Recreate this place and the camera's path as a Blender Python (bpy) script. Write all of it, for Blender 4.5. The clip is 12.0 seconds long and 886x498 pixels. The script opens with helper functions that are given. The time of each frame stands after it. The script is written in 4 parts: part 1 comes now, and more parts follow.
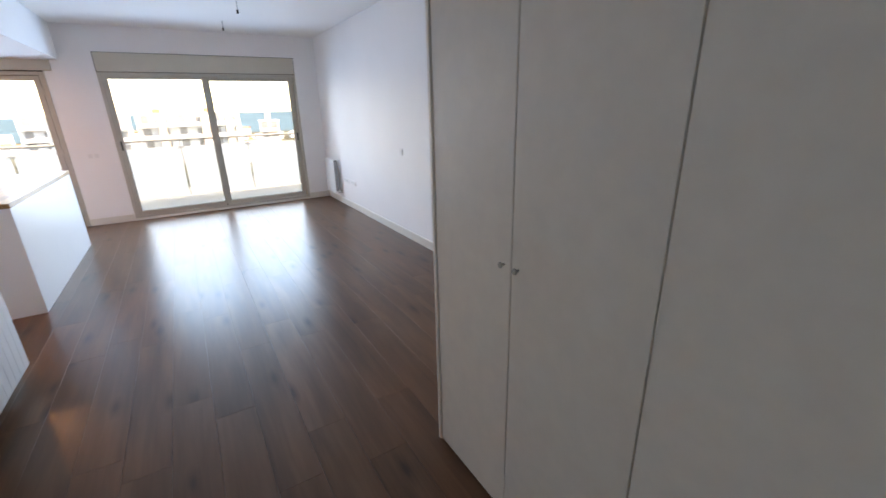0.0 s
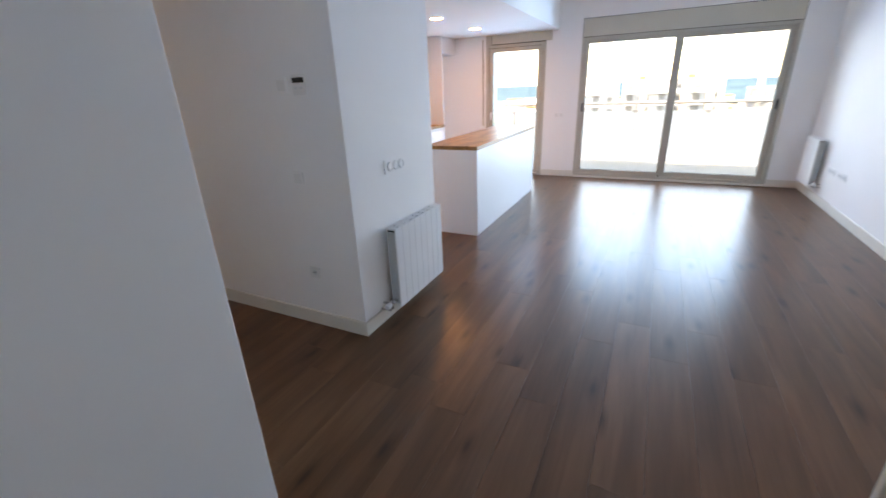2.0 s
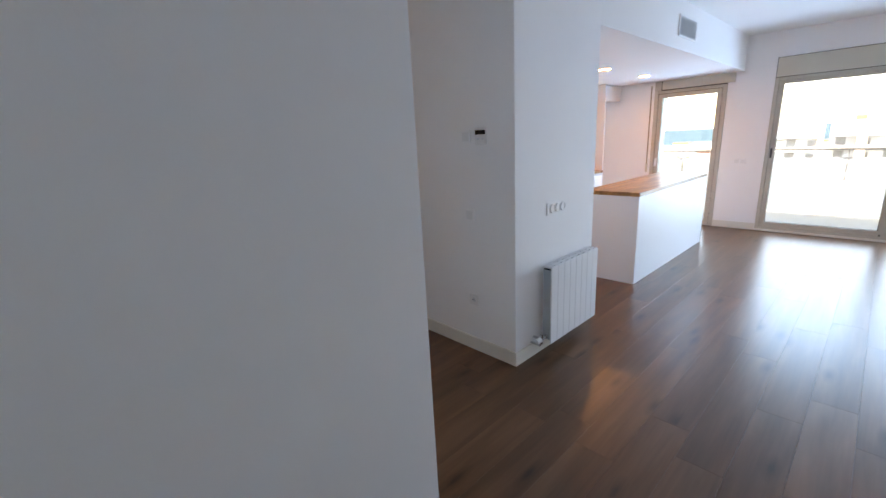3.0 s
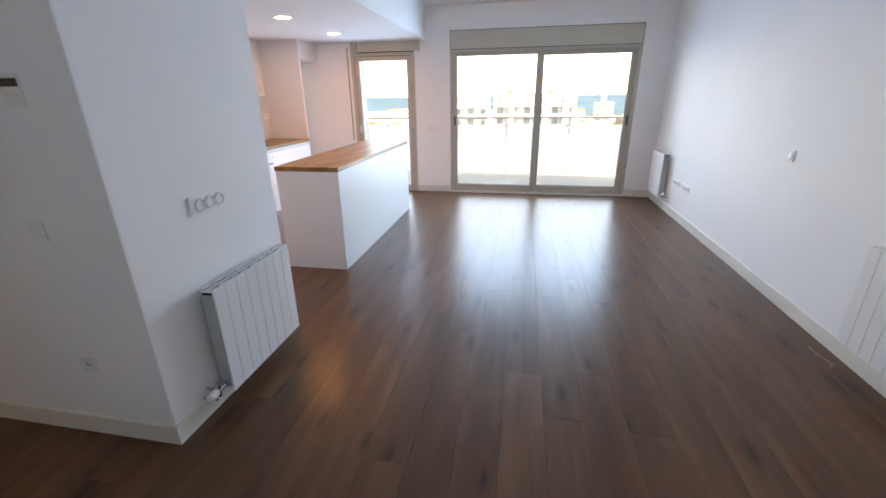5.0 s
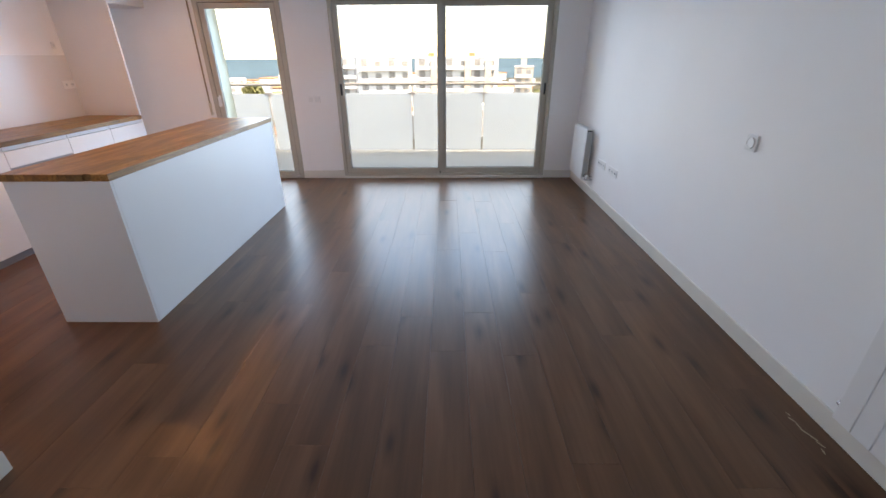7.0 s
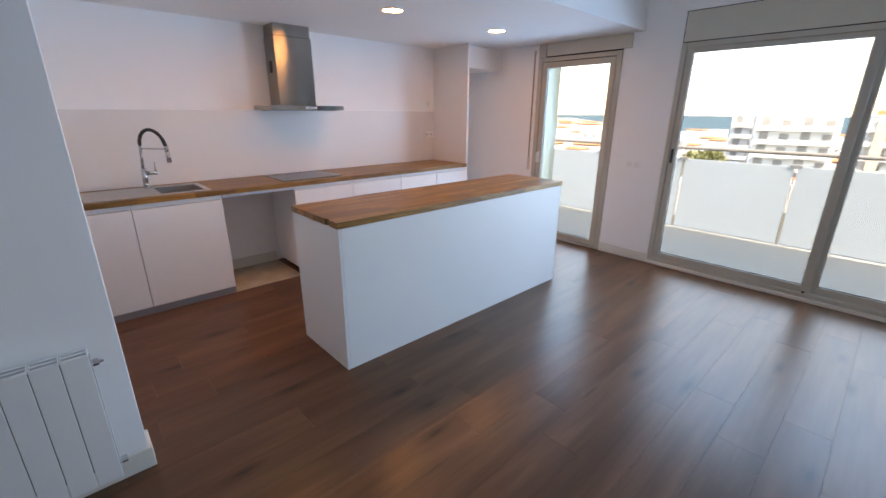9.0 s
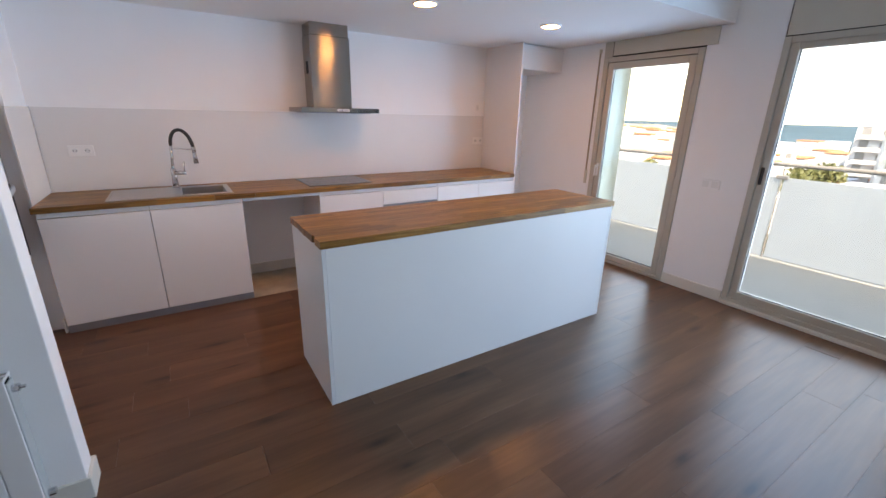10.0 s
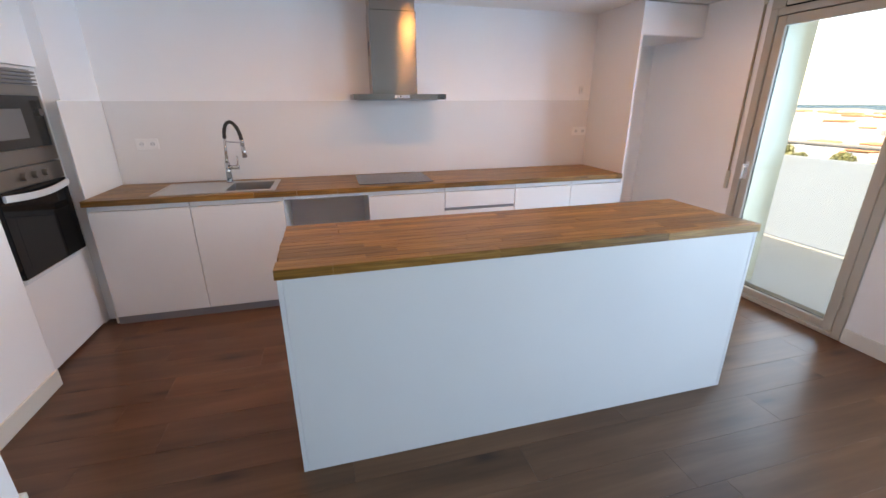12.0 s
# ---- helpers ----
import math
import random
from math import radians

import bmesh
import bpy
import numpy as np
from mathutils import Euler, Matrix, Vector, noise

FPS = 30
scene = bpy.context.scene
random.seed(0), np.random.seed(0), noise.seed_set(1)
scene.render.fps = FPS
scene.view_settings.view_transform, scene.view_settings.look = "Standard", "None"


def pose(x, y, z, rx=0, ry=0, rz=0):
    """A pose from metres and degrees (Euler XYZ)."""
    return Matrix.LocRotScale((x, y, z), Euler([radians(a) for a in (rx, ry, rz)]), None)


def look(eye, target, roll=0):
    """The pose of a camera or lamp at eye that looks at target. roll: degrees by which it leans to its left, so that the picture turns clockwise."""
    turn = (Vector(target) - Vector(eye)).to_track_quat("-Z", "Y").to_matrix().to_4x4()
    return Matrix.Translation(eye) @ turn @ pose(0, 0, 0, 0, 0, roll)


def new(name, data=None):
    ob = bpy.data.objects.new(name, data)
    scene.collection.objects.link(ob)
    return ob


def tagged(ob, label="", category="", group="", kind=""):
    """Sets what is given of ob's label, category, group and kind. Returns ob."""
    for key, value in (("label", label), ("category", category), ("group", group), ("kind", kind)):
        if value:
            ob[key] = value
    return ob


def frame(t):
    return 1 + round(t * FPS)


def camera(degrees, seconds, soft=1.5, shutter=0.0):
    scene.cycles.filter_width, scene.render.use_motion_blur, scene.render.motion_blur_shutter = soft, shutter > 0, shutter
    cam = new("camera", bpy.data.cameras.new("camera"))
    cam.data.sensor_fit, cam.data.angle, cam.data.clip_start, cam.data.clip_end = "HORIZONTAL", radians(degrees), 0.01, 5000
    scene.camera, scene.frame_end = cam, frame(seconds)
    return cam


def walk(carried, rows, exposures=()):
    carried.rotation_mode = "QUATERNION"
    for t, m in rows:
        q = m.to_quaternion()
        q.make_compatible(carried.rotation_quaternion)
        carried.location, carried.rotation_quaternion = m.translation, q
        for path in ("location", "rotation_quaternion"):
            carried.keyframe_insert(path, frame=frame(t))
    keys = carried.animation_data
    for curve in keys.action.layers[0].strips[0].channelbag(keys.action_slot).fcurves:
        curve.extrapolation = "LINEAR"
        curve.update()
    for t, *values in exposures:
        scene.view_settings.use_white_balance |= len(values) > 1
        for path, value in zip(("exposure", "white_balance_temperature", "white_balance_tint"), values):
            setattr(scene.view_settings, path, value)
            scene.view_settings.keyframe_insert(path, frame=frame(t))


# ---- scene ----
cam = camera(93.8, 12.0, 1.5, 0.2)
PATH = [
    (0, (-0.057, 0.007, 1.526), (0.919, 1.626, 0.872), -1.4),
    (0.5, (-0.002, 0.151, 1.494), (0.698, 1.876, 0.764), -0.7),
    (1, (0.062, 0.352, 1.489), (0.477, 2.147, 0.711), -0.2),
    (1.5, (0.166, 0.499, 1.446), (-0.011, 2.332, 0.665), -0.4),
    (2, (0.258, 0.513, 1.45), (-0.583, 2.176, 0.725), -2.3),
    (2.5, (0.288, 0.31, 1.476), (-1.047, 1.679, 0.89), -3.5),
    (2.7, (0.279, 0.263, 1.481), (-1.16, 1.549, 0.958), -3.1),
    (4.3, (0.335, 0.735, 1.462), (-0.422, 2.479, 0.84), -1.7),
    (4.5, (0.277, 0.829, 1.459), (-0.344, 2.612, 0.8), -0.8),
    (5, (0.234, 1.103, 1.458), (-0.118, 2.944, 0.761), -0.8),
    (5.5, (0.277, 1.388, 1.444), (0.086, 3.239, 0.71), -2.6),
    (6, (0.375, 1.686, 1.457), (0.25, 3.552, 0.746), -0.9),
    (6.5, (0.421, 1.962, 1.427), (0.329, 3.766, 0.568), -0.6),
    (6.7, (0.442, 2.069, 1.433), (0.462, 3.876, 0.576), -0.7),
    (8.3, (0.723, 2.941, 1.495), (-0.147, 4.595, 0.782), 1.3),
    (8.5, (0.697, 3.027, 1.479), (-0.333, 4.599, 0.795), 0.4),
    (9, (0.691, 3.272, 1.467), (-0.705, 4.559, 0.841), 0.3),
    (9.5, (0.717, 3.52, 1.502), (-0.842, 4.606, 0.878), -0.5),
    (10, (0.599, 3.785, 1.484), (-1.0, 4.815, 0.867), 1.3),
    (10.5, (0.513, 3.994, 1.482), (-1.221, 4.808, 0.907), 0.7),
    (11, (0.49, 4.235, 1.463), (-1.308, 4.855, 0.846), 1.3),
    (11.5, (0.32, 4.4, 1.436), (-1.456, 5.045, 0.781), 2.0),
    (12, (0.179, 4.516, 1.449), (-1.643, 5.007, 0.788), -0.2),
]
EXPOSURE = [(0.0, 3.55, 10400, 20), (2.5, 3.75, 9800, 18), (4.5, 3.6, 10400, 19), (5.5, 3.45, 10500, 19), (6.5, 3.15, 10400, 19), (8.5, 3.0, 9600, 18), (9.5, 2.98, 9700, 18), (12.0, 3.12, 10300, 16)]
walk(cam, [(t, look(eye, target, roll)) for t, eye, target, roll in PATH], EXPOSURE)

# ---- daylight ----
scene.cycles.diffuse_bounces, scene.cycles.max_bounces = 10, 16
world = bpy.data.worlds.new("daylight")
scene.world = world
world.use_nodes = True
SUN_EL, SUN_AZ = radians(50), radians(125)      # azimuth clockwise from +y: the sun stands behind the flat
wn, wl = world.node_tree.nodes, world.node_tree.links
sky = wn.new("ShaderNodeTexSky")
sky.sky_type, sky.sun_disc = "NISHITA", False
sky.sun_elevation, sky.sun_rotation = SUN_EL, SUN_AZ
sky.air_density, sky.dust_density, sky.ozone_density = 1.0, 0.5, 1.3
wl.new(sky.outputs[0], wn["Background"].inputs[0])
wn["Background"].inputs[1].default_value = 0.15
sun_data = bpy.data.lights.new("sun", "SUN")
sun_data.energy, sun_data.angle, sun_data.color = 2.2, radians(0.5), (1.0, 0.97, 0.93)
sun = new("sun", sun_data)
sd = Vector((math.sin(SUN_AZ) * math.cos(SUN_EL), math.cos(SUN_AZ) * math.cos(SUN_EL), math.sin(SUN_EL)))
sun.matrix_world = look(sd * 50, (0, 0, 0))


def opening_light(x0, x1, z0, z1, y, power, color):
    """Skylight that falls slantwise into a window's opening, more of it from the sun's side."""
    d = bpy.data.lights.new("skylight", "AREA")
    d.shape, d.size, d.size_y = "RECTANGLE", x1 - x0, z1 - z0
    d.energy, d.color, d.spread = power, color, radians(145)
    new("skylight", d).matrix_world = look(((x0 + x1) / 2, y, (z0 + z1) / 2), ((x0 + x1) / 2 - 0.30, y - 1, (z0 + z1) / 2 - 0.14))


# the lower half looks out on the bright balcony, the upper half on the blue sky
for z0, z1, share, color in ((0.10, 1.05, 0.78, (0.36, 0.60, 1.0)), (1.07, 2.00, 1.28, (0.22, 0.49, 1.0))):
    opening_light(-0.80, 0.38, z0, z1, 7.86, 2.95 * share, color)
    opening_light(0.48, 1.68, z0, z1, 7.86, 2.95 * share, color)
    opening_light(-2.20, -1.52, z0, z1, 7.84, 2.2 * share, color)





# ---- materials ----
def material(name):
    m = bpy.data.materials.new(name)
    m.use_nodes = True
    nt = m.node_tree
    return m, nt.nodes, nt.links, nt.nodes["Principled BSDF"]


def ramp(nodes, stops):
    r = nodes.new("ShaderNodeValToRGB")
    while len(r.color_ramp.elements) < len(stops):
        r.color_ramp.elements.new(0.5)
    for e, (p, c) in zip(r.color_ramp.elements, stops):
        e.position, e.color = p, (*c, 1)
    return r


def surface(name, color, rough=0.5, metal=0.0, spread=0.06, scale=3.0, bump=0.02, fine=220.0, stretch=(1, 1, 1), rough_spread=0.08, gloss=0.5):
    """A plain surface with two scales of variation and fine relief."""
    m, n, l, b = material(name)
    tc, mp = n.new("ShaderNodeTexCoord"), n.new("ShaderNodeMapping")
    mp.inputs["Scale"].default_value = stretch
    l.new(tc.outputs["Object"], mp.inputs[0])
    big, small = n.new("ShaderNodeTexNoise"), n.new("ShaderNodeTexNoise")
    big.inputs["Scale"].default_value, big.inputs["Detail"].default_value = scale, 4
    small.inputs["Scale"].default_value, small.inputs["Detail"].default_value = fine, 3
    l.new(mp.outputs[0], big.inputs[0])
    l.new(mp.outputs[0], small.inputs[0])
    lo = tuple(max(0, c * (1 - spread)) for c in color)
    hi = tuple(min(1, c * (1 + spread)) for c in color)
    r = ramp(n, [(0.3, lo), (0.7, hi)])
    l.new(big.outputs[0], r.inputs[0])
    l.new(r.outputs[0], b.inputs["Base Color"])
    rr = n.new("ShaderNodeMapRange")
    rr.inputs["To Min"].default_value, rr.inputs["To Max"].default_value = max(0.02, rough - rough_spread), min(1, rough + rough_spread)
    l.new(big.outputs[0], rr.inputs[0])
    l.new(rr.outputs[0], b.inputs["Roughness"])
    b.inputs["Metallic"].default_value = metal
    b.inputs["Specular IOR Level"].default_value = gloss
    bp = n.new("ShaderNodeBump")
    bp.inputs["Strength"].default_value, bp.inputs["Distance"].default_value = bump, 0.004
    l.new(small.outputs[0], bp.inputs["Height"])
    l.new(bp.outputs[0], b.inputs["Normal"])
    return m


def floor_wood():
    m, n, l, b = material("walnut_laminate")
    tc, oi = n.new("ShaderNodeTexCoord"), n.new("ShaderNodeObjectInfo")
    mul = n.new("ShaderNodeVectorMath")
    mul.operation = "MULTIPLY_ADD"
    comb = n.new("ShaderNodeCombineXYZ")
    for i in range(3):
        l.new(oi.outputs["Random"], comb.inputs[i])
    mul.inputs[1].default_value = (37, 53, 19)
    l.new(comb.outputs[0], mul.inputs[0])
    l.new(tc.outputs["Object"], mul.inputs[2])
    mp = n.new("ShaderNodeMapping")
    mp.inputs["Scale"].default_value = (9.0, 1.05, 1.0)
    l.new(mul.outputs[0], mp.inputs[0])
    cloud = n.new("ShaderNodeTexNoise")
    cloud.inputs["Scale"].default_value, cloud.inputs["Detail"].default_value, cloud.inputs["Distortion"].default_value = 1.0, 3, 0.3
    l.new(mp.outputs[0], cloud.inputs[0])
    mp2 = n.new("ShaderNodeMapping")
    mp2.inputs["Scale"].default_value = (34.0, 1.8, 1.0)
    l.new(mul.outputs[0], mp2.inputs[0])
    grain = n.new("ShaderNodeTexNoise")
    grain.inputs["Scale"].default_value, grain.inputs["Detail"].default_value, grain.inputs["Distortion"].default_value = 1.4, 6, 0.6
    l.new(mp2.outputs[0], grain.inputs[0])
    mp3 = n.new("ShaderNodeMapping")
    mp3.inputs["Scale"].default_value = (5.0, 1.6, 1.0)
    l.new(mul.outputs[0], mp3.inputs[0])
    knot = n.new("ShaderNodeTexVoronoi")
    knot.voronoi_dimensions = "2D"
    knot.inputs["Scale"].default_value = 0.62
    knot.inputs["Randomness"].default_value = 1.0
    l.new(mp3.outputs[0], knot.inputs[0])
    kr = ramp(n, [(0.025, (0.28, 0.24, 0.22)), (0.07, (0.68, 0.64, 0.61)), (0.13, (1, 1, 1))])
    warp = n.new("ShaderNodeMath")
    warp.operation = "MULTIPLY_ADD"
    warp.inputs[1].default_value = 0.05
    l.new(grain.outputs[0], warp.inputs[0])
    l.new(knot.outputs["Distance"], warp.inputs[2])
    lower = n.new("ShaderNodeMath")
    lower.operation = "SUBTRACT"
    lower.inputs[1].default_value = 0.02
    l.new(warp.outputs[0], lower.inputs[0])
    l.new(lower.outputs[0], kr.inputs[0])
    add = n.new("ShaderNodeMath")
    add.operation = "MULTIPLY_ADD"
    add.inputs[1].default_value = 0.24
    l.new(grain.outputs[0], add.inputs[0])
    half = n.new("ShaderNodeMath")
    half.operation = "MULTIPLY"
    half.inputs[1].default_value = 0.77
    l.new(cloud.outputs[0], half.inputs[0])
    l.new(half.outputs[0], add.inputs[2])
    cr = ramp(n, [(0.27, (0.070, 0.031, 0.015)), (0.50, (0.124, 0.055, 0.027)), (0.75, (0.190, 0.089, 0.046))])
    l.new(add.outputs[0], cr.inputs[0])
    mk = n.new("ShaderNodeMix")
    mk.data_type, mk.blend_type = "RGBA", "MULTIPLY"
    mk.inputs[0].default_value = 0.85
    l.new(cr.outputs[0], mk.inputs[6])
    l.new(kr.outputs[0], mk.inputs[7])
    hs = n.new("ShaderNodeHueSaturation")
    mr = n.new("ShaderNodeMapRange")
    mr.inputs["To Min"].default_value, mr.inputs["To Max"].default_value = 0.93, 1.07
    l.new(oi.outputs["Random"], mr.inputs[0])
    l.new(mr.outputs[0], hs.inputs["Value"])
    l.new(mk.outputs[2], hs.inputs["Color"])
    l.new(hs.outputs[0], b.inputs["Base Color"])
    rg = n.new("ShaderNodeMapRange")
    rg.inputs["To Min"].default_value, rg.inputs["To Max"].default_value = 0.275, 0.32
    l.new(cloud.outputs[0], rg.inputs[0])
    l.new(rg.outputs[0], b.inputs["Roughness"])
    bp = n.new("ShaderNodeBump")
    b.inputs["Specular IOR Level"].default_value = 0.36
    bp.inputs["Strength"].default_value, bp.inputs["Distance"].default_value = 0.006, 0.002
    l.new(grain.outputs[0], bp.inputs["Height"])
    l.new(bp.outputs[0], b.inputs["Normal"])
    return m


def stave_wood():
    m, n, l, b = material("oiled_oak")
    tc, oi = n.new("ShaderNodeTexCoord"), n.new("ShaderNodeObjectInfo")
    comb, mul = n.new("ShaderNodeCombineXYZ"), n.new("ShaderNodeVectorMath")
    mul.operation = "MULTIPLY_ADD"
    for i in range(3):
        l.new(oi.outputs["Random"], comb.inputs[i])
    mul.inputs[1].default_value = (31, 47, 23)
    l.new(comb.outputs[0], mul.inputs[0])
    l.new(tc.outputs["Object"], mul.inputs[2])
    mp = n.new("ShaderNodeMapping")
    mp.inputs["Scale"].default_value = (70, 3.5, 70)
    l.new(mul.outputs[0], mp.inputs[0])
    g = n.new("ShaderNodeTexNoise")
    g.inputs["Scale"].default_value, g.inputs["Detail"].default_value, g.inputs["Distortion"].default_value = 1.3, 5, 0.5
    l.new(mp.outputs[0], g.inputs[0])
    cr = ramp(n, [(0.3, (0.165, 0.070, 0.012)), (0.55, (0.325, 0.153, 0.036)), (0.75, (0.45, 0.235, 0.070))])
    l.new(g.outputs[0], cr.inputs[0])
    hs, mr = n.new("ShaderNodeHueSaturation"), n.new("ShaderNodeMapRange")
    mr.inputs["To Min"].default_value, mr.inputs["To Max"].default_value = 0.58, 1.22
    l.new(oi.outputs["Random"], mr.inputs[0])
    l.new(mr.outputs[0], hs.inputs["Value"])
    l.new(cr.outputs[0], hs.inputs["Color"])
    l.new(hs.outputs[0], b.inputs["Base Color"])
    b.inputs["Roughness"].default_value = 0.38
    bp = n.new("ShaderNodeBump")
    bp.inputs["Strength"].default_value, bp.inputs["Distance"].default_value = 0.08, 0.002
    l.new(g.outputs[0], bp.inputs["Height"])
    l.new(bp.outputs[0], b.inputs["Normal"])
    return m


def brushed(name, color, rough, aniso):
    m, n, l, b = material(name)
    b.inputs["Base Color"].default_value = (*color, 1)
    b.inputs["Metallic"].default_value = 1.0
    tc, mp, g = n.new("ShaderNodeTexCoord"), n.new("ShaderNodeMapping"), n.new("ShaderNodeTexNoise")
    mp.inputs["Scale"].default_value = (3, 3, 600)
    l.new(tc.outputs["Object"], mp.inputs[0])
    g.inputs["Scale"].default_value, g.inputs["Detail"].default_value = 1.0, 4
    l.new(mp.outputs[0], g.inputs[0])
    rr = n.new("ShaderNodeMapRange")
    rr.inputs["To Min"].default_value, rr.inputs["To Max"].default_value = rough * 0.85, rough * 1.15
    l.new(g.outputs[0], rr.inputs[0])
    l.new(rr.outputs[0], b.inputs["Roughness"])
    b.inputs["Anisotropic"].default_value = aniso
    b.inputs["Anisotropic Rotation"].default_value = 0.25
    t = n.new("ShaderNodeTangent")
    t.direction_type, t.axis = "RADIAL", "Z"
    l.new(t.outputs[0], b.inputs["Tangent"])
    return m


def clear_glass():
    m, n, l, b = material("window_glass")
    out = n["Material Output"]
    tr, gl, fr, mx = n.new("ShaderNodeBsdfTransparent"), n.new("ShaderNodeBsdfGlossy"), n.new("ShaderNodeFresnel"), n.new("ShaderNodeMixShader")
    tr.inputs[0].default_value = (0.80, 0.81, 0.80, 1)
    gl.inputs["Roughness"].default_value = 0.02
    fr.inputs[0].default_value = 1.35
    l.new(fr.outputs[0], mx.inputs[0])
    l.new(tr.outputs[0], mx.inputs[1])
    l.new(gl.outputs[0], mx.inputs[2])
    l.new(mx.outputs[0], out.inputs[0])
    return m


def milky_glass():
    m, n, l, b = material("milky_glass")
    out = n["Material Output"]
    b.inputs["Base Color"].default_value = (0.58, 0.645, 0.70, 1)
    b.inputs["Roughness"].default_value = 0.25
    tl, mx = n.new("ShaderNodeBsdfTranslucent"), n.new("ShaderNodeMixShader")
    tl.inputs[0].default_value = (0.58, 0.645, 0.70, 1)
    mx.inputs[0].default_value = 0.6
    l.new(b.outputs[0], mx.inputs[1])
    l.new(tl.outputs[0], mx.inputs[2])
    l.new(mx.outputs[0], out.inputs[0])
    return m


def glowing(name, color, strength):
    m, n, l, b = material(name)
    b.inputs["Base Color"].default_value = (0.9, 0.9, 0.88, 1)
    b.inputs["Emission Color"].default_value = (*color, 1)
    b.inputs["Emission Strength"].default_value = strength
    return m


def leaf_mat():
    m, n, l, b = material("leaves")
    g = n.new("ShaderNodeNewGeometry")
    r = ramp(n, [(0.0, (0.10, 0.115, 0.04)), (1.0, (0.16, 0.165, 0.07))])
    l.new(g.outputs["Random Per Island"], r.inputs[0])
    l.new(r.outputs[0], b.inputs["Base Color"])
    b.inputs["Roughness"].default_value = 0.6
    return m


M_WALL = surface("white_wall_paint", (0.885, 0.88, 0.875), 0.75, spread=0.02, scale=1.3, bump=0.07, fine=150)
M_CEIL = surface("white_ceiling_paint", (0.88, 0.875, 0.865), 0.85, spread=0.015, scale=1.0, bump=0.15, fine=180)
M_SKIRT = surface("off_white_skirting", (0.74, 0.71, 0.64), 0.45, spread=0.03, scale=4, bump=0.03)
M_ALU = surface("cream_lacquered_aluminium", (0.48, 0.445, 0.375), 0.38, spread=0.03, scale=5, bump=0.02)
M_OVST = brushed("dark_oven_steel", (0.30, 0.28, 0.26), 0.34, 0.5)
M_SHUT = surface("cream_shutter_panel", (0.60, 0.56, 0.47), 0.5, spread=0.025, scale=4, bump=0.03)
# near-black for joints and seals; inside the radiators it stands in for shade
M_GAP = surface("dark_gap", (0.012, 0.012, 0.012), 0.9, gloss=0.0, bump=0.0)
M_FRONT = surface("white_matt_front", (0.80, 0.79, 0.78), 0.42, spread=0.012, scale=2, bump=0.02)
M_ISLAND = surface("white_island_panel", (0.78, 0.79, 0.79), 0.40, spread=0.012, scale=2, bump=0.02)
M_WARD = surface("wardrobe_melamine", (0.80, 0.73, 0.64), 0.5, spread=0.03, scale=14, bump=0.12, fine=420)
M_RAIL = surface("pale_handle_rail", (0.66, 0.68, 0.69), 0.4, bump=0.01)
M_GREY = surface("grey_plinth_foil", (0.30, 0.31, 0.33), 0.35, metal=0.4, bump=0.02)
M_SPLASH = surface("splashback_panel", (0.76, 0.745, 0.73), 0.22, spread=0.012, scale=1.5, bump=0.01)
M_STEEL = brushed("brushed_steel", (0.36, 0.345, 0.32), 0.19, 0.93)
M_SINK = surface("sink_steel", (0.60, 0.59, 0.575), 0.34, metal=1.0, spread=0.01, scale=8, bump=0.0, rough_spread=0.03)
M_CHROME = surface("chrome", (0.62, 0.62, 0.63), 0.16, metal=1.0, spread=0.01, bump=0.0, rough_spread=0.02)
M_BLACK = surface("black_rubber", (0.018, 0.018, 0.02), 0.5, bump=0.02)
M_OVENGLASS = surface("black_oven_glass", (0.008, 0.0075, 0.0075), 0.08, gloss=0.25, spread=0.1, bump=0.0, rough_spread=0.02)
M_MWGLASS = surface("smoked_glass", (0.02, 0.02, 0.02), 0.12, gloss=0.3, bump=0.0, rough_spread=0.03)
M_MWWIN = surface("microwave_mesh_window", (0.13, 0.13, 0.13), 0.25, bump=0.02)
M_HOB = surface("grey_hob_glass", (0.055, 0.06, 0.066), 0.22, spread=0.03, bump=0.0, rough_spread=0.03)
M_PLASTIC = surface("white_plastic", (0.80, 0.80, 0.79), 0.3, spread=0.01, bump=0.0)
M_DISPLAY = surface("dark_display", (0.012, 0.013, 0.014), 0.2, bump=0.0)
M_RADI = surface("white_radiator_enamel", (0.82, 0.82, 0.81), 0.32, spread=0.01, scale=4, bump=0.03)
M_RADIN = surface("radiator_inner_grey", (0.42, 0.45, 0.45), 0.5, bump=0.03)
M_BRASS = surface("dull_nickel", (0.45, 0.43, 0.39), 0.3, metal=1.0, bump=0.0)
M_FLOOR = floor_wood()
M_STAVE = stave_wood()
M_SUB = surface("pale_screed", (0.42, 0.34, 0.25), 0.8, spread=0.12, scale=9, bump=0.3, fine=90)
M_UNDER = surface("dark_underlay", (0.012, 0.009, 0.007), 0.9, bump=0.0)
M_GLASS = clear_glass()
M_MILKY = milky_glass()
M_RAILM = surface("satin_metal_rail", (0.24, 0.235, 0.23), 0.5, metal=0.0, bump=0.01)
M_TERR = surface("terrace_tile", (0.40, 0.385, 0.35), 0.7, spread=0.06, scale=6, bump=0.1)
M_RENDER = surface("pale_outside_render", (0.70, 0.68, 0.60), 0.85, spread=0.04, scale=3, bump=0.2, fine=60)
M_JAMB = surface("sage_grey_jamb_paint", (0.47, 0.46, 0.37), 0.7, spread=0.04, bump=0.1)
M_LAMP = glowing("lamp_diffuser", (1.0, 0.51, 0.20), 15)
M_HALL = glowing("hall_lamp_diffuser", (1.0, 0.66, 0.38), 5)
M_LEAF = leaf_mat()
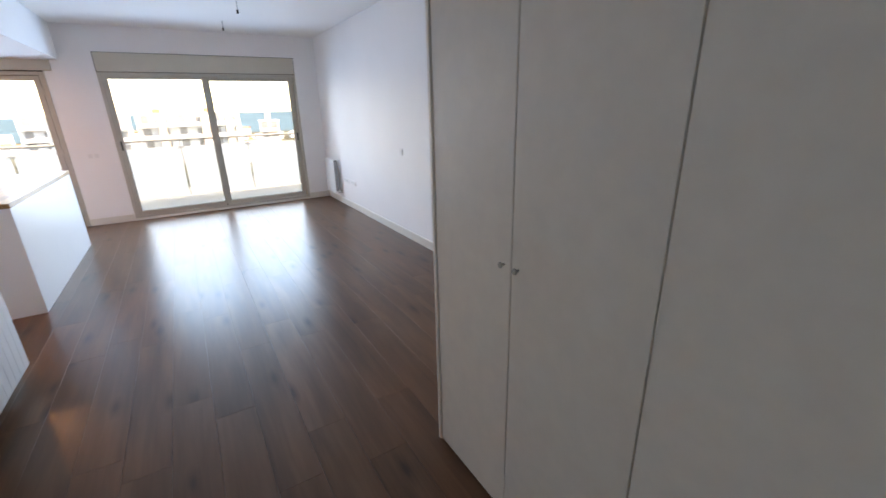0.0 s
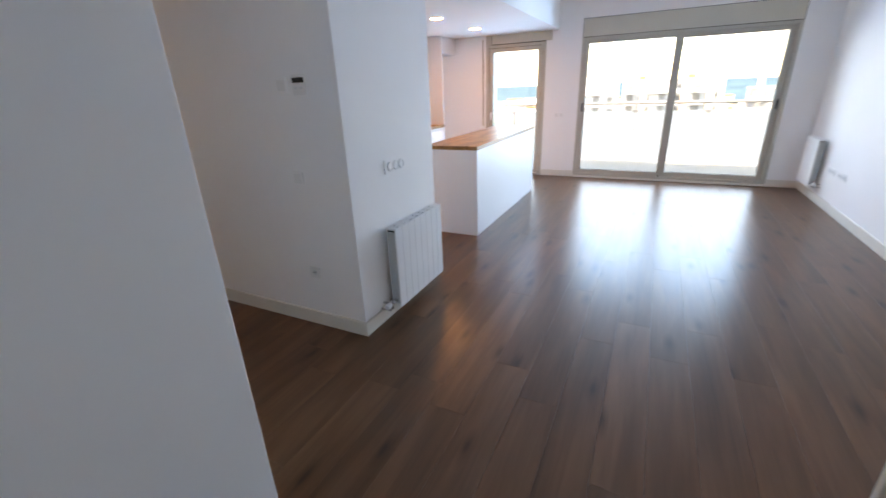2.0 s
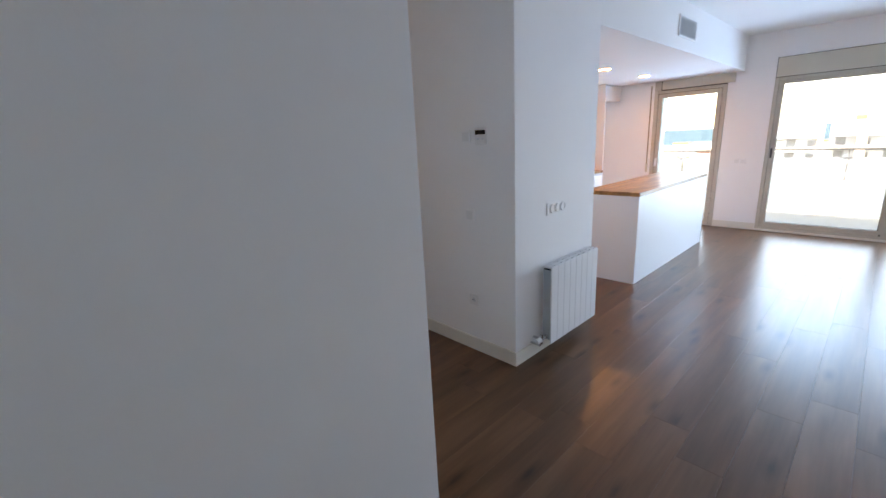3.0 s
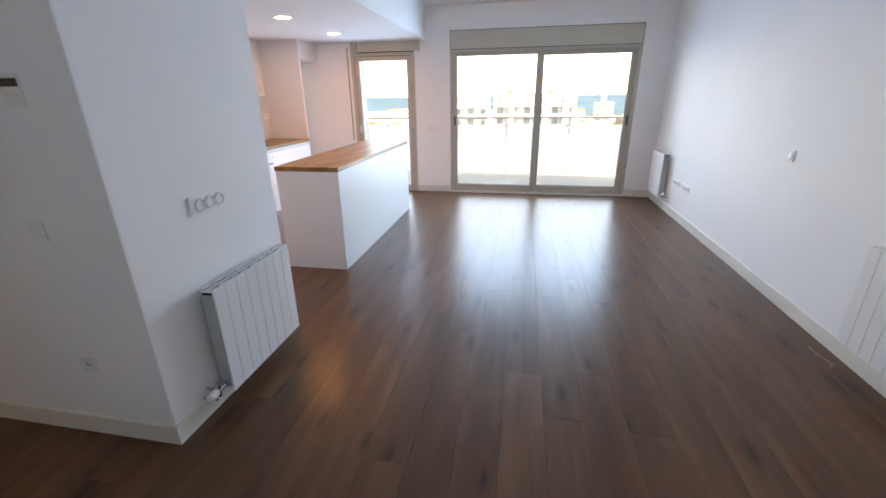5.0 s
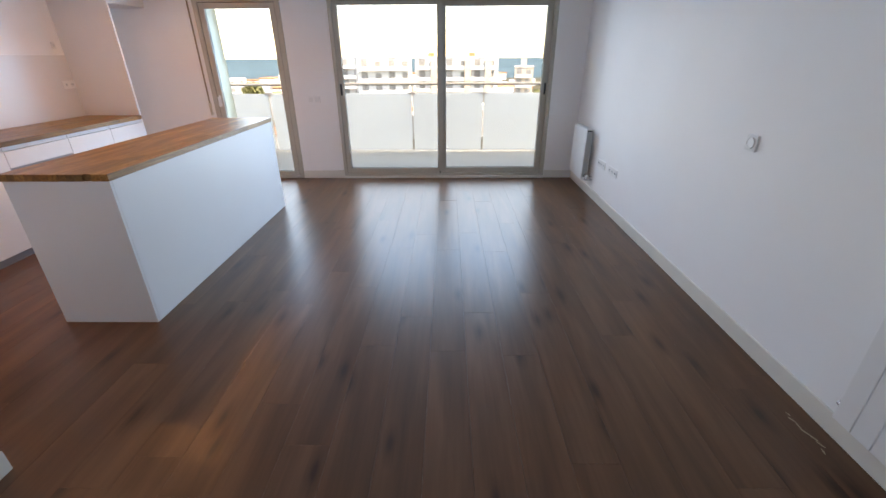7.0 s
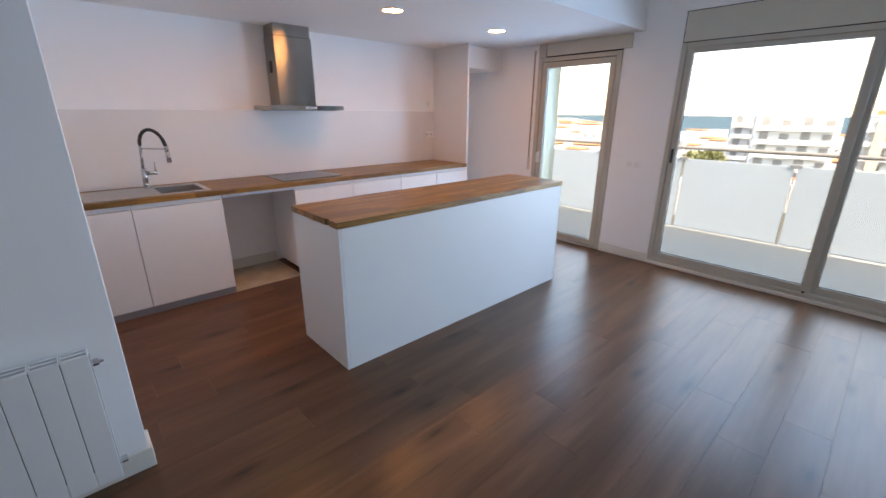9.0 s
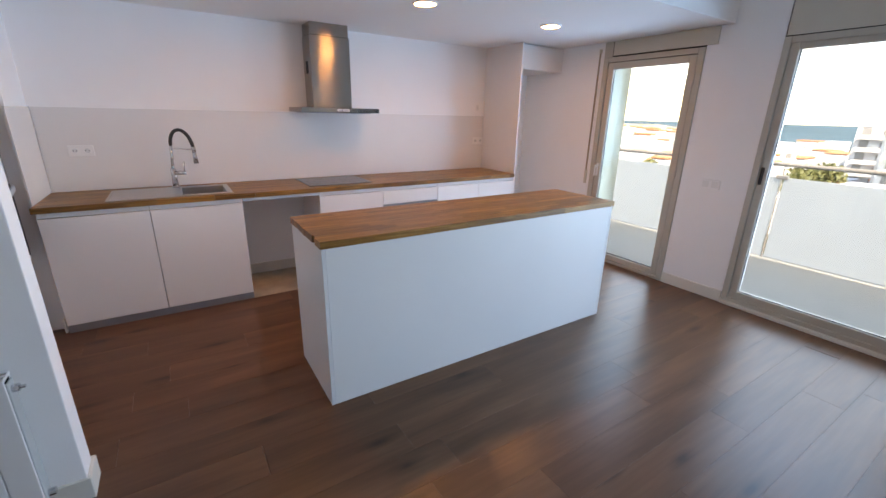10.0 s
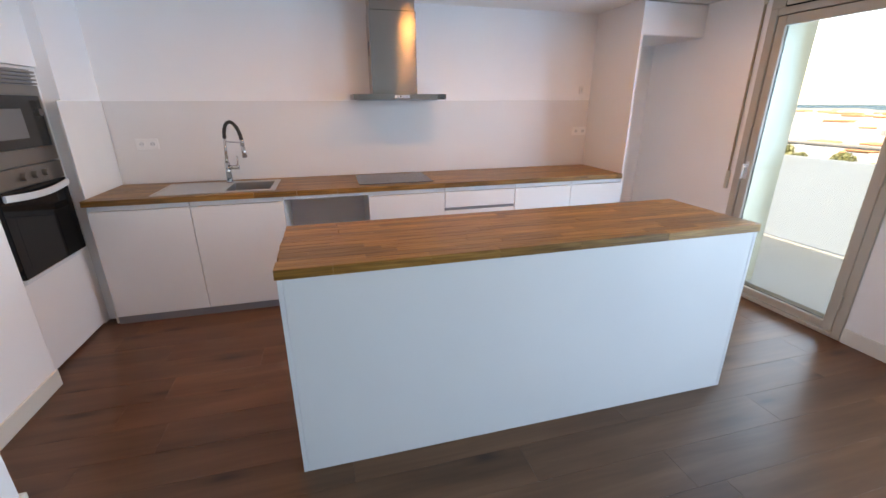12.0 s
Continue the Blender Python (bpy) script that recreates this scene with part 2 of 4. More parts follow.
M_BARK = surface("bark", (0.14, 0.10, 0.07), 0.9, bump=0.4, fine=12)
M_GROUND = surface("dry_ground", (0.09, 0.085, 0.065), 0.95, gloss=0.0, spread=0.25, scale=0.03, bump=0.0)
M_CAPE = surface("pale_headland", (0.30, 0.285, 0.25), 0.95, gloss=0.0, spread=0.5, scale=0.012, bump=0.0)
M_SEA = surface("sea", (0.070, 0.120, 0.153), 1.0, gloss=0.0, spread=0.25, scale=0.004, bump=0.0)
M_FACADE = surface("white_facade", (0.52, 0.545, 0.57), 0.9, gloss=0.1, spread=0.04, scale=0.4, bump=0.0)
M_FACADE_B = surface("ochre_facade", (0.46, 0.40, 0.34), 0.9, spread=0.06, scale=0.4, bump=0.0)
M_ROOF = surface("terracotta_roof", (0.42, 0.19, 0.10), 0.9, spread=0.15, scale=0.6, bump=0.0)
M_PANE = surface("far_window_pane", (0.24, 0.24, 0.245), 0.4, gloss=0.05, spread=0.2, scale=0.3, bump=0.0)

# ---- building blocks ----
ORIGIN = {}


def shape():
    return bmesh.new()


def box(bm, lo, hi, bevel=0.0, seg=1):
    """Adds a box between two corners, its edges rounded by bevel."""
    c = [(a + b) / 2 for a, b in zip(lo, hi)]
    s = [abs(b - a) for a, b in zip(lo, hi)]
    made = bmesh.ops.create_cube(bm, size=1, matrix=Matrix.Translation(c) @ Matrix.Diagonal((*s, 1)))
    if bevel:
        edges = list({e for v in made["verts"] for e in v.link_edges})
        bmesh.ops.bevel(bm, geom=edges, offset=min(bevel, min(s) * 0.45), segments=seg, affect="EDGES", profile=0.5)
    return bm


def rod(bm, a, b, r, n=12, r2=None):
    """Adds a round bar from a to b."""
    a, b = Vector(a), Vector(b)
    d = b - a
    m = Matrix.Translation((a + b) / 2) @ d.to_track_quat("Z", "Y").to_matrix().to_4x4()
    bmesh.ops.create_cone(bm, cap_ends=True, segments=n, radius1=r, radius2=r if r2 is None else r2, depth=d.length, matrix=m)
    return bm


def tube(bm, pts, r, n=10):
    """Adds a bent pipe through the points."""
    pts = [Vector(p) for p in pts]
    rings, side = [], None
    for i, p in enumerate(pts):
        d = (pts[min(i + 1, len(pts) - 1)] - pts[max(i - 1, 0)]).normalized()
        if side is None:
            side = d.orthogonal().normalized()
        side = (side - d * side.dot(d)).normalized()
        up = d.cross(side)
        rings.append([bm.verts.new(p + r * (math.cos(k * math.tau / n) * side + math.sin(k * math.tau / n) * up)) for k in range(n)])
    for a, b in zip(rings, rings[1:]):
        for k in range(n):
            bm.faces.new((a[k], a[(k + 1) % n], b[(k + 1) % n], b[k]))
    bm.faces.new(rings[0][::-1])
    bm.faces.new(rings[-1])
    return bm


def ring(bm, centre, axis, r_out, r_in, depth, n=24):
    """Adds a flat ring whose back lies at centre and whose front stands depth along axis."""
    axis = Vector(axis).normalized()
    u = axis.orthogonal().normalized()
    w = axis.cross(u)
    c = Vector(centre)
    rows = []
    for r, h in ((r_out, 0), (r_out, depth * 0.7), (r_out - 0.002, depth), (r_in + 0.002, depth), (r_in, depth * 0.6), (r_in, 0)):
        rows.append([bm.verts.new(c + axis * h + r * (math.cos(k * math.tau / n) * u + math.sin(k * math.tau / n) * w)) for k in range(n)])
    for a, b in zip(rows, rows[1:]):
        for k in range(n):
            bm.faces.new((a[k], a[(k + 1) % n], b[(k + 1) % n], b[k]))
    return bm


def mesh_of(bm, name, mat, smooth=False):
    bmesh.ops.recalc_face_normals(bm, faces=bm.faces)
    me = bpy.data.meshes.new(name)
    bm.to_mesh(me)
    bm.free()
    me.materials.append(mat)
    if smooth:
        for p in me.polygons:
            p.use_smooth = True
    return me


def thing(name, at, label, category, group="", kind="", turn=0.0):
    """A thing: an empty at its base, on which its parts hang."""
    ob = new(name)
    ob.empty_display_size = 0.1
    ob.matrix_world = pose(*at, 0, 0, turn)
    ORIGIN[ob.name] = Vector(at)
    return tagged(ob, label, category, group, kind)


def part(name, bm, mat, parent, label="", smooth=False, local=False):
    """Links a shape as one part under a thing or a part; the shape is in the world's metres unless local."""
    base = parent
    while base.parent:
        base = base.parent
    if not local:
        bmesh.ops.translate(bm, verts=bm.verts, vec=-ORIGIN[base.name])
    ob = new(name, mesh_of(bm, name, mat, smooth))
    ob.parent = parent
    return tagged(ob, label)


def solid(name, lo, hi, mat, label, category, kind="structure", bevel=0.0):
    """A piece of the setting: one box."""
    at = ((lo[0] + hi[0]) / 2, (lo[1] + hi[1]) / 2, min(lo[2], hi[2]))
    bm = box(shape(), [a - b for a, b in zip(lo, at)], [a - b for a, b in zip(hi, at)], bevel)
    ob = new(name, mesh_of(bm, name, mat))
    ob.location = at
    return tagged(ob, label, category, "", kind)


# ---- plan ----
XW, XE = -3.48, 2.103            # kitchen wall, living-room wall
YN, YO = 7.58, 7.93              # window wall, inside and outside
XP, XQ = -1.212, -1.325            # stub wall, living side and kitchen side
YP, YK, YS = 2.31, 3.31, 2.98    # stub wall's hall face, its end, kitchen's south wall
XL, YL = -0.725, 1.150            # corridor's left wall and its end
XD, YD = 0.745, 1.411            # wardrobe front and its end
ZC, ZK = 2.63, 2.20              # ceilings of living room and kitchen
WIN = (-0.86, 1.735, 2.31)       # big window: left, right, top of the opening
DOOR = (-2.375, -1.395, 2.20)    # balcony door
KC = 0.878                       # kitchen worktop height

# walls
solid("wall_west", (XW - 0.25, YS, -0.2), (XW, YO, ZC), M_WALL, "plain white painted kitchen wall", "wall")
solid("wall_east", (XE, -1.6, -0.2), (XE + 0.25, YO, ZC), M_WALL, "long plain white painted living room wall", "wall")
wall_n = thing("wall_north", (0, YN, 0), "white painted window wall with two openings", "wall", kind="structure")
for name, x0, x1, z0 in (("pier", XW - 0.25, DOOR[0], -0.2), ("pier", DOOR[1], WIN[0], -0.2), ("pier", WIN[1], XE, -0.2), ("lintel", WIN[0], WIN[1], WIN[2]), ("lintel", DOOR[0], DOOR[1], DOOR[2] + 0.012)):
    part(name, box(shape(), (x0, YN, z0), (x1, YO, ZC)), M_WALL, wall_n)


def prism(name, poly, z0, z1, mat, label, rounded=()):
    """An upright wall on a many-sided plan; the corners named in rounded are eased."""
    at = Vector((sum(p[0] for p in poly) / len(poly), sum(p[1] for p in poly) / len(poly), z0))
    b = shape()
    lo = [b.verts.new((x - at.x, y - at.y, 0)) for x, y in poly]
    hi = [b.verts.new((x - at.x, y - at.y, z1 - z0)) for x, y in poly]
    k = len(poly)
    b.faces.new(lo[::-1])
    b.faces.new(hi)
    for i in range(k):
        b.faces.new((lo[i], lo[(i + 1) % k], hi[(i + 1) % k], hi[i]))
    edges = [b.edges.get((lo[i], hi[i])) for i in rounded]
    bmesh.ops.bevel(b, geom=edges, offset=0.004, segments=2, affect="EDGES", profile=0.5)
    ob = new(name, mesh_of(b, name, mat))
    ob.location = at
    return tagged(ob, label, "wall", "", "structure")


prism("wall_stub", [(XP, YP), (XP, YK), (XQ, YK), (XQ, YP + 0.1), (-3.41, YP + 0.1), (-3.41, YP)], -0.2, ZC, M_WALL, "white painted wall between hall and kitchen with thermostat", (0, 1, 2))
solid("wall_kitchen_south", (-2.21, YS - 0.12, -0.2), (XQ, YS, ZC), M_WALL, "white painted wall beside the oven column", "wall")
solid("wall_kitchen_corner", (XW - 0.25, YP + 0.10, -0.2), (-2.995, YS, ZC), M_WALL, "white painted wall at the end of the worktop", "wall")
solid("wall_oven_head", (-2.995, YP + 0.10, 1.66), (-2.21, YS - 0.07, ZC), M_WALL, "white painted wall above the oven", "wall")
solid("wall_corridor", (-3.4, -1.6, -0.2), (XL, YL, ZC), M_WALL, "white painted corridor wall ending at the hall", "wall", bevel=0.004)
solid("wall_south", (XL, -1.85, -0.2), (XE + 0.25, -1.6, ZC), M_WALL, "plain white wall at the corridor's end", "wall")
solid("wall_behind_wardrobe", (1.32, -1.6, -0.2), (XE, YD, ZC), M_WALL, "plain white wall beside the wardrobe", "wall")
solid("wall_hall_end", (-4.95, 0.4, -0.2), (-4.70, 3.3, ZC), M_WALL, "plain white wall at the hall's far end", "wall")
solid("wall_hall_side", (-4.45, 3.3, -0.2), (XW - 0.25, 3.5, ZC), M_WALL, "plain white wall of the far hall", "wall")
solid("wall_hall_south", (-4.70, 0.4, -0.2), (-3.4, 0.65, ZC), M_WALL, "plain white wall of the far hall", "wall")

# ceilings
solid("ceiling", (-5.0, -1.9, ZC), (XE + 0.3, YO + 0.05, ZC + 0.25), M_CEIL, "white painted ceiling", "ceiling")
solid("ceiling_kitchen", (XW, YS, ZK), (XP - 0.003, YN, ZC), M_CEIL, "lowered white kitchen ceiling with downlights", "ceiling")

# skirting boards
skirt = thing("baseboard", (0, 0, 0), "off-white skirting board along the walls", "baseboard", kind="structure")
SH, ST = 0.098, 0.014


def run(x0, y0, x1, y1):
    part("board", box(shape(), (x0, y0, 0.0), (x1, y1, SH), 0.003), M_SKIRT, skirt)


run(XE - ST, YD + 0.02, XE, YN)
run(DOOR[1] + 0.004, YN - ST, WIN[0] - 0.004, YN)
run(WIN[1] + 0.004, YN - ST, XE - ST, YN)
run(XW, YN - ST, DOOR[0] - 0.004, YN)
run(XP, YP - ST, XP + ST, YK + ST)
run(-3.41, YP - ST, XP, YP)
run(XQ, YK, XP, YK + ST)
run(XQ - ST, YS + ST, XQ, YK + ST)
run(-2.21, YS, XQ - ST, YS + ST)
run(XL, -1.6, XL + ST, YL + ST)
run(-3.4, YL, XL, YL + ST)
run(-4.70, 0.65, -4.70 + ST, 3.3)
run(-2.995, YS, -2.90, YS + ST)
run(XW, 4.185, XW + ST, 4.765)

# ---- windows ----
big = thing("window_1", (0.44, YN, 0), "wide cream aluminium sliding window with roller shutter box", "window", kind="structure")
Y0, Y1 = YN - 0.012, YN + 0.075
fr = shape()
box(fr, (WIN[0], Y0, 0.03), (WIN[0] + 0.045, Y1, 2.06), 0.004)
box(fr, (WIN[1] - 0.045, Y0, 0.03), (WIN[1], Y1, 2.06), 0.004)
box(fr, (WIN[0] + 0.045, Y0, 2.015), (WIN[1] - 0.045, Y1, 2.06), 0.004)
box(fr, (WIN[0] + 0.045, Y0, 0.03), (WIN[1] - 0.045, Y1, 0.065), 0.004)
part("window_frame", fr, M_ALU, big)
part("window_sill", box(shape(), (WIN[0] - 0.0, YN - 0.03, 0.0), (WIN[1], YO, 0.03), 0.004), M_SKIRT, big, "cream threshold strip")
sb = part("shutter_box", box(shape(), (WIN[0] + 0.006, YN - 0.010, 2.066), (WIN[1] - 0.006, YN + 0.2, 2.304), 0.003), M_SHUT, big, "cream roller shutter cover panel")
tr = shape()
box(tr, (WIN[0], YN - 0.006, 2.06), (WIN[1], YN + 0.02, 2.066))
box(tr, (WIN[0], YN - 0.006, 2.304), (WIN[1], YN + 0.02, 2.31))
box(tr, (WIN[0], YN - 0.006, 2.066), (WIN[0] + 0.006, YN + 0.02, 2.304))
box(tr, (WIN[1] - 0.006, YN - 0.006, 2.066), (WIN[1], YN + 0.02, 2.304))
part("shadow_gap", tr, M_GAP, big)


def sash(x0, x1, y, z0, z1, stile, parent, bottom=0.07):
    """A framed pane: frame part with its pane."""
    b = shape()
    box(b, (x0, y, z0), (x0 + stile, y + 0.035, z1), 0.004)
    box(b, (x1 - stile, y, z0), (x1, y + 0.035, z1), 0.004)
    box(b, (x0 + stile, y, z1 - stile), (x1 - stile, y + 0.035, z1), 0.004)
    box(b, (x0 + stile, y, z0), (x1 - stile, y + 0.035, z0 + bottom), 0.004)
    s = part("sash", b, M_ALU, parent)
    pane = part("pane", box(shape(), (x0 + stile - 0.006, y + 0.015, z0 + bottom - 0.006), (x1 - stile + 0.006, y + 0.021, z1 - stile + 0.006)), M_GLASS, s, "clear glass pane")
    pane.visible_shadow = False
    g = shape()
    gy = y + 0.0225
    box(g, (x0 + stile - 0.004, gy, z0 + bottom - 0.002), (x0 + stile + 0.005, gy + 0.006, z1 - stile))
    box(g, (x1 - stile - 0.005, gy, z0 + bottom - 0.002), (x1 - stile + 0.004, gy + 0.006, z1 - stile))
    box(g, (x0 + stile, gy, z0 + bottom - 0.004), (x1 - stile, gy + 0.006, z0 + bottom + 0.006))
    part("gasket", g, M_BLACK, s)
    return s


left = sash(WIN[0] + 0.042, 0.430, YN + 0.004, 0.055, 2.03, 0.058, big)
right = sash(0.395, WIN[1] - 0.042, YN + 0.040, 0.055, 2.03, 0.072, big)
for s, x in ((left, WIN[0] + 0.066), (right, WIN[1] - 0.07)):
    yy = YN - 0.006 if s is left else YN + 0.03
    part("pull", box(shape(), (x - 0.011, yy, 1.02), (x + 0.011, yy + 0.014, 1.15), 0.004), M_BLACK, s, "dark recessed pull")
part("roller_stop", box(shape(), (0.385, YN - 0.006, 2.028), (0.425, YN + 0.02, 2.05), 0.002), M_BLACK, big)
part("roller_stop", box(shape(), (0.385, YN - 0.006, 0.062), (0.405, YN + 0.02, 0.082), 0.002), M_BLACK, big)

bd = thing("door_1", (-1.885, YN, 0), "cream aluminium glazed balcony door, closed", "door", kind="structure")
fr = shape()
dx0, dx1 = DOOR[0], DOOR[1]
box(fr, (dx0, Y0, 0.0), (dx0 + 0.055, Y1, 2.055), 0.004)
box(fr, (dx1 - 0.055, Y0, 0.0), (dx1, Y1, 2.055), 0.004)
box(fr, (dx0 + 0.055, Y0, 2.01), (dx1 - 0.055, Y1, 2.055), 0.004)
box(fr, (dx0 + 0.055, Y0, 0.0), (dx1 - 0.055, Y1, 0.028), 0.004)
box(fr, (dx0, Y0, 2.055), (dx0 + 0.097, YN + 0.2, ZK - 0.004), 0.003)
part("door_frame", fr, M_ALU, bd)
part("shutter_box", box(shape(), (dx0 + 0.105, YN - 0.016, 2.066), (dx1 + 0.085, YN + 0.2, ZK - 0.004), 0.003), M_SHUT, bd, "cream roller shutter cover panel")
tr = shape()
box(tr, (dx0 + 0.105, YN - 0.006, 2.0552), (dx1, YN + 0.02, 2.066))
box(tr, (dx0 + 0.097, YN - 0.010, 2.060), (dx0 + 0.105, YN + 0.02, ZK - 0.004))
part("shadow_gap", tr, M_GAP, bd)
leaf = sash(dx0 + 0.060, dx1 - 0.060, YN - 0.004, 0.033, 2.005, 0.062, bd, 0.055)
tr = shape()
for xa in (dx0 + 0.0551, dx1 - 0.0599):
    box(tr, (xa, YN + 0.004, 0.03), (xa + 0.0048, YN + 0.03, 2.008))
box(tr, (dx0 + 0.06, YN + 0.004, 2.0052), (dx1 - 0.06, YN + 0.03, 2.0098))
part("leaf_seal", tr, M_GAP, bd)
for z in (0.25, 1.04, 1.82):
    h = shape()
    rod(h, (dx1 - 0.052, YN - 0.016, z - 0.045), (dx1 - 0.052, YN - 0.016, z + 0.045), 0.008)
    part("hinge", h, M_ALU, bd, smooth=False)
h = shape()
box(h, (dx0 + 0.077, YN - 0.012, 0.90), (dx0 + 0.101, YN - 0.004, 1.03), 0.003)
box(h, (dx0 + 0.080, YN - 0.045, 0.99), (dx0 + 0.098, YN - 0.010, 1.01), 0.004)
box(h, (dx0 + 0.080, YN - 0.052, 0.90), (dx0 + 0.098, YN - 0.040, 1.015), 0.005)
part("door_handle", h, M_PLASTIC, leaf, "white lever handle")

for x0, x1 in ((dx0, dx0 + 0.068), (dx1 - 0.04, dx1)):
    part("outer_jamb", box(shape(), (x0, Y1 + 0.002, 0.0), (x1, YO + 0.02, 2.055), 0.003), M_JAMB, bd)

strap = thing("shutter_strap", (-2.425, YN, 0.82), "brown roller shutter strap with cream wall winder", "shutter strap")
part("strap", box(shape(), (-2.435, YN - 0.012, 0.92), (-2.417, YN - 0.009, 2.13)), surface("strap_webbing", (0.30, 0.25, 0.18), 0.9, bump=0.3), strap)
part("winder", box(shape(), (-2.442, YN - 0.016, 0.80), (-2.410, YN, 0.945), 0.004), M_SHUT, strap)
part("guide", box(shape(), (-2.440, YN - 0.016, 2.10), (-2.412, YN, 2.14), 0.004), M_SHUT, strap)

# ---- radiators ----


def radiator_element():
    """One cast element, its front towards +x, 0.08 m wide in y."""
    b = shape()
    box(b, (0.090, -0.0387, 0.0), (0.100, 0.0387, 0.55), 0.002, 2)
    box(b, (0.030, -0.0385, 0.02), (0.037, 0.0385, 0.545), 0.003)
    box(b, (0.060, -0.0300, 0.04), (0.066, 0.0300, 0.55), 0.002)
    box(b, (0.037, -0.0120, 0.03), (0.090, 0.0120, 0.495), 0.004)
    rod(b, (0.064, -0.04, 0.05), (0.064, 0.04, 0.05), 0.019, 12)
    rod(b, (0.064, -0.04, 0.50), (0.064, 0.04, 0.50), 0.019, 12)
    for xa, xb in ((0.030, 0.041), (0.059, 0.070), (0.089, 0.0985)):
        box(b, (xa, -0.0395, 0.543), (xb, 0.0395, 0.553), 0.002)
    box(b, (0.032, -0.0395, 0.541), (0.096, -0.0348, 0.5515), 0.001)
    box(b, (0.032, 0.0348, 0.541), (0.096, 0.0395, 0.5515), 0.001)
    return mesh_of(b, "element", M_RADI)


ELEMENT = radiator_element()


def radiator(at, turn, count, label, e=1):
    """A row of cast elements hung on the wall behind x = 0."""
    r = thing("radiator", at, label, "radiator", "wall radiators", turn=turn)
    w = count * 0.08
    for i in range(count):
        el = new("element", ELEMENT)
        el.parent, el.location = r, (0, (i + 0.5) * 0.08 - w / 2, 0)
    # near-black box under the top rails: the slots' shade put in as colour
    part("slot_shade", box(shape(), (0.038, -w / 2 + 0.004, 0.06), (0.0885, w / 2 - 0.004, 0.538)), M_GAP, r, local=True)
    for s in (-1, 1):
        b = shape()
        box(b, (0.036, s * w / 2 - 0.003, 0.03), (0.091, s * w / 2 + 0.003, 0.53), 0.002)
        part("side_panel", b, M_RADIN, r, local=True)
        b = shape()
        box(b, (0.0, s * (w / 2 - 0.12) - 0.012, 0.44), (0.034, s * (w / 2 - 0.12) + 0.012, 0.47), 0.002)
        part("bracket", b, M_RADIN, r, local=True)
    b = shape()
    rod(b, (0.064, e * w / 2, 0.50), (0.064, e * (w / 2 + 0.022), 0.50), 0.014, 8)
    rod(b, (0.064, e * (w / 2 + 0.022), 0.50), (0.064, e * (w / 2 + 0.036), 0.50), 0.006, 8)
    part("bleed_valve", b, M_CHROME, r, local=True)
    b = shape()
    rod(b, (0.064, e * w / 2, 0.05), (0.064, e * (w / 2 + 0.024), 0.05), 0.014, 8)
    part("end_plug", b, M_CHROME, r, local=True)
    b = shape()
    rod(b, (0.064, -e * (w / 2 + 0.012), 0.05), (0.064, -e * w / 2, 0.05), 0.016, 8)
    rod(b, (0.064, -e * (w / 2 + 0.075), 0.05), (0.064, -e * (w / 2 + 0.012), 0.05), 0.011, 10)
    rod(b, (0.0, -e * (w / 2 + 0.058), 0.05), (0.064, -e * (w / 2 + 0.058), 0.05), 0.008, 10)
    rod(b, (0.064, -e * (w / 2 + 0.058), 0.015), (0.064, -e * (w / 2 + 0.058), 0.085), 0.010, 10)
    v = part("valve", b, M_CHROME, r, "chrome radiator valve", local=True)
    b = shape()
    rod(b, (0.064, -e * (w / 2 + 0.075), 0.05), (0.064, -e * (w / 2 + 0.118), 0.05), 0.019, 14, 0.016)
    part("valve_knob", b, M_PLASTIC, v, "white valve knob", local=True)
    b = shape()
    rod(b, (0.0, -e * (w / 2 + 0.09), 0.02), (0.075, -e * (w / 2 + 0.09), 0.02), 0.007, 10)
    part("pipe", b, M_CHROME, r, local=True)
    return r


radiator((XP, 2.893, 0.085), 0, 8, "white eight-element radiator on the stub wall")
radiator((XE, 3.135, 0.155), 180, 8, "white aluminium radiator on the long living room wall", -1)
radiator((XE, 7.11, 0.165), 180, 6, "white six-element radiator in the window corner", -1)

# ---- kitchen run ----
XF = -2.87


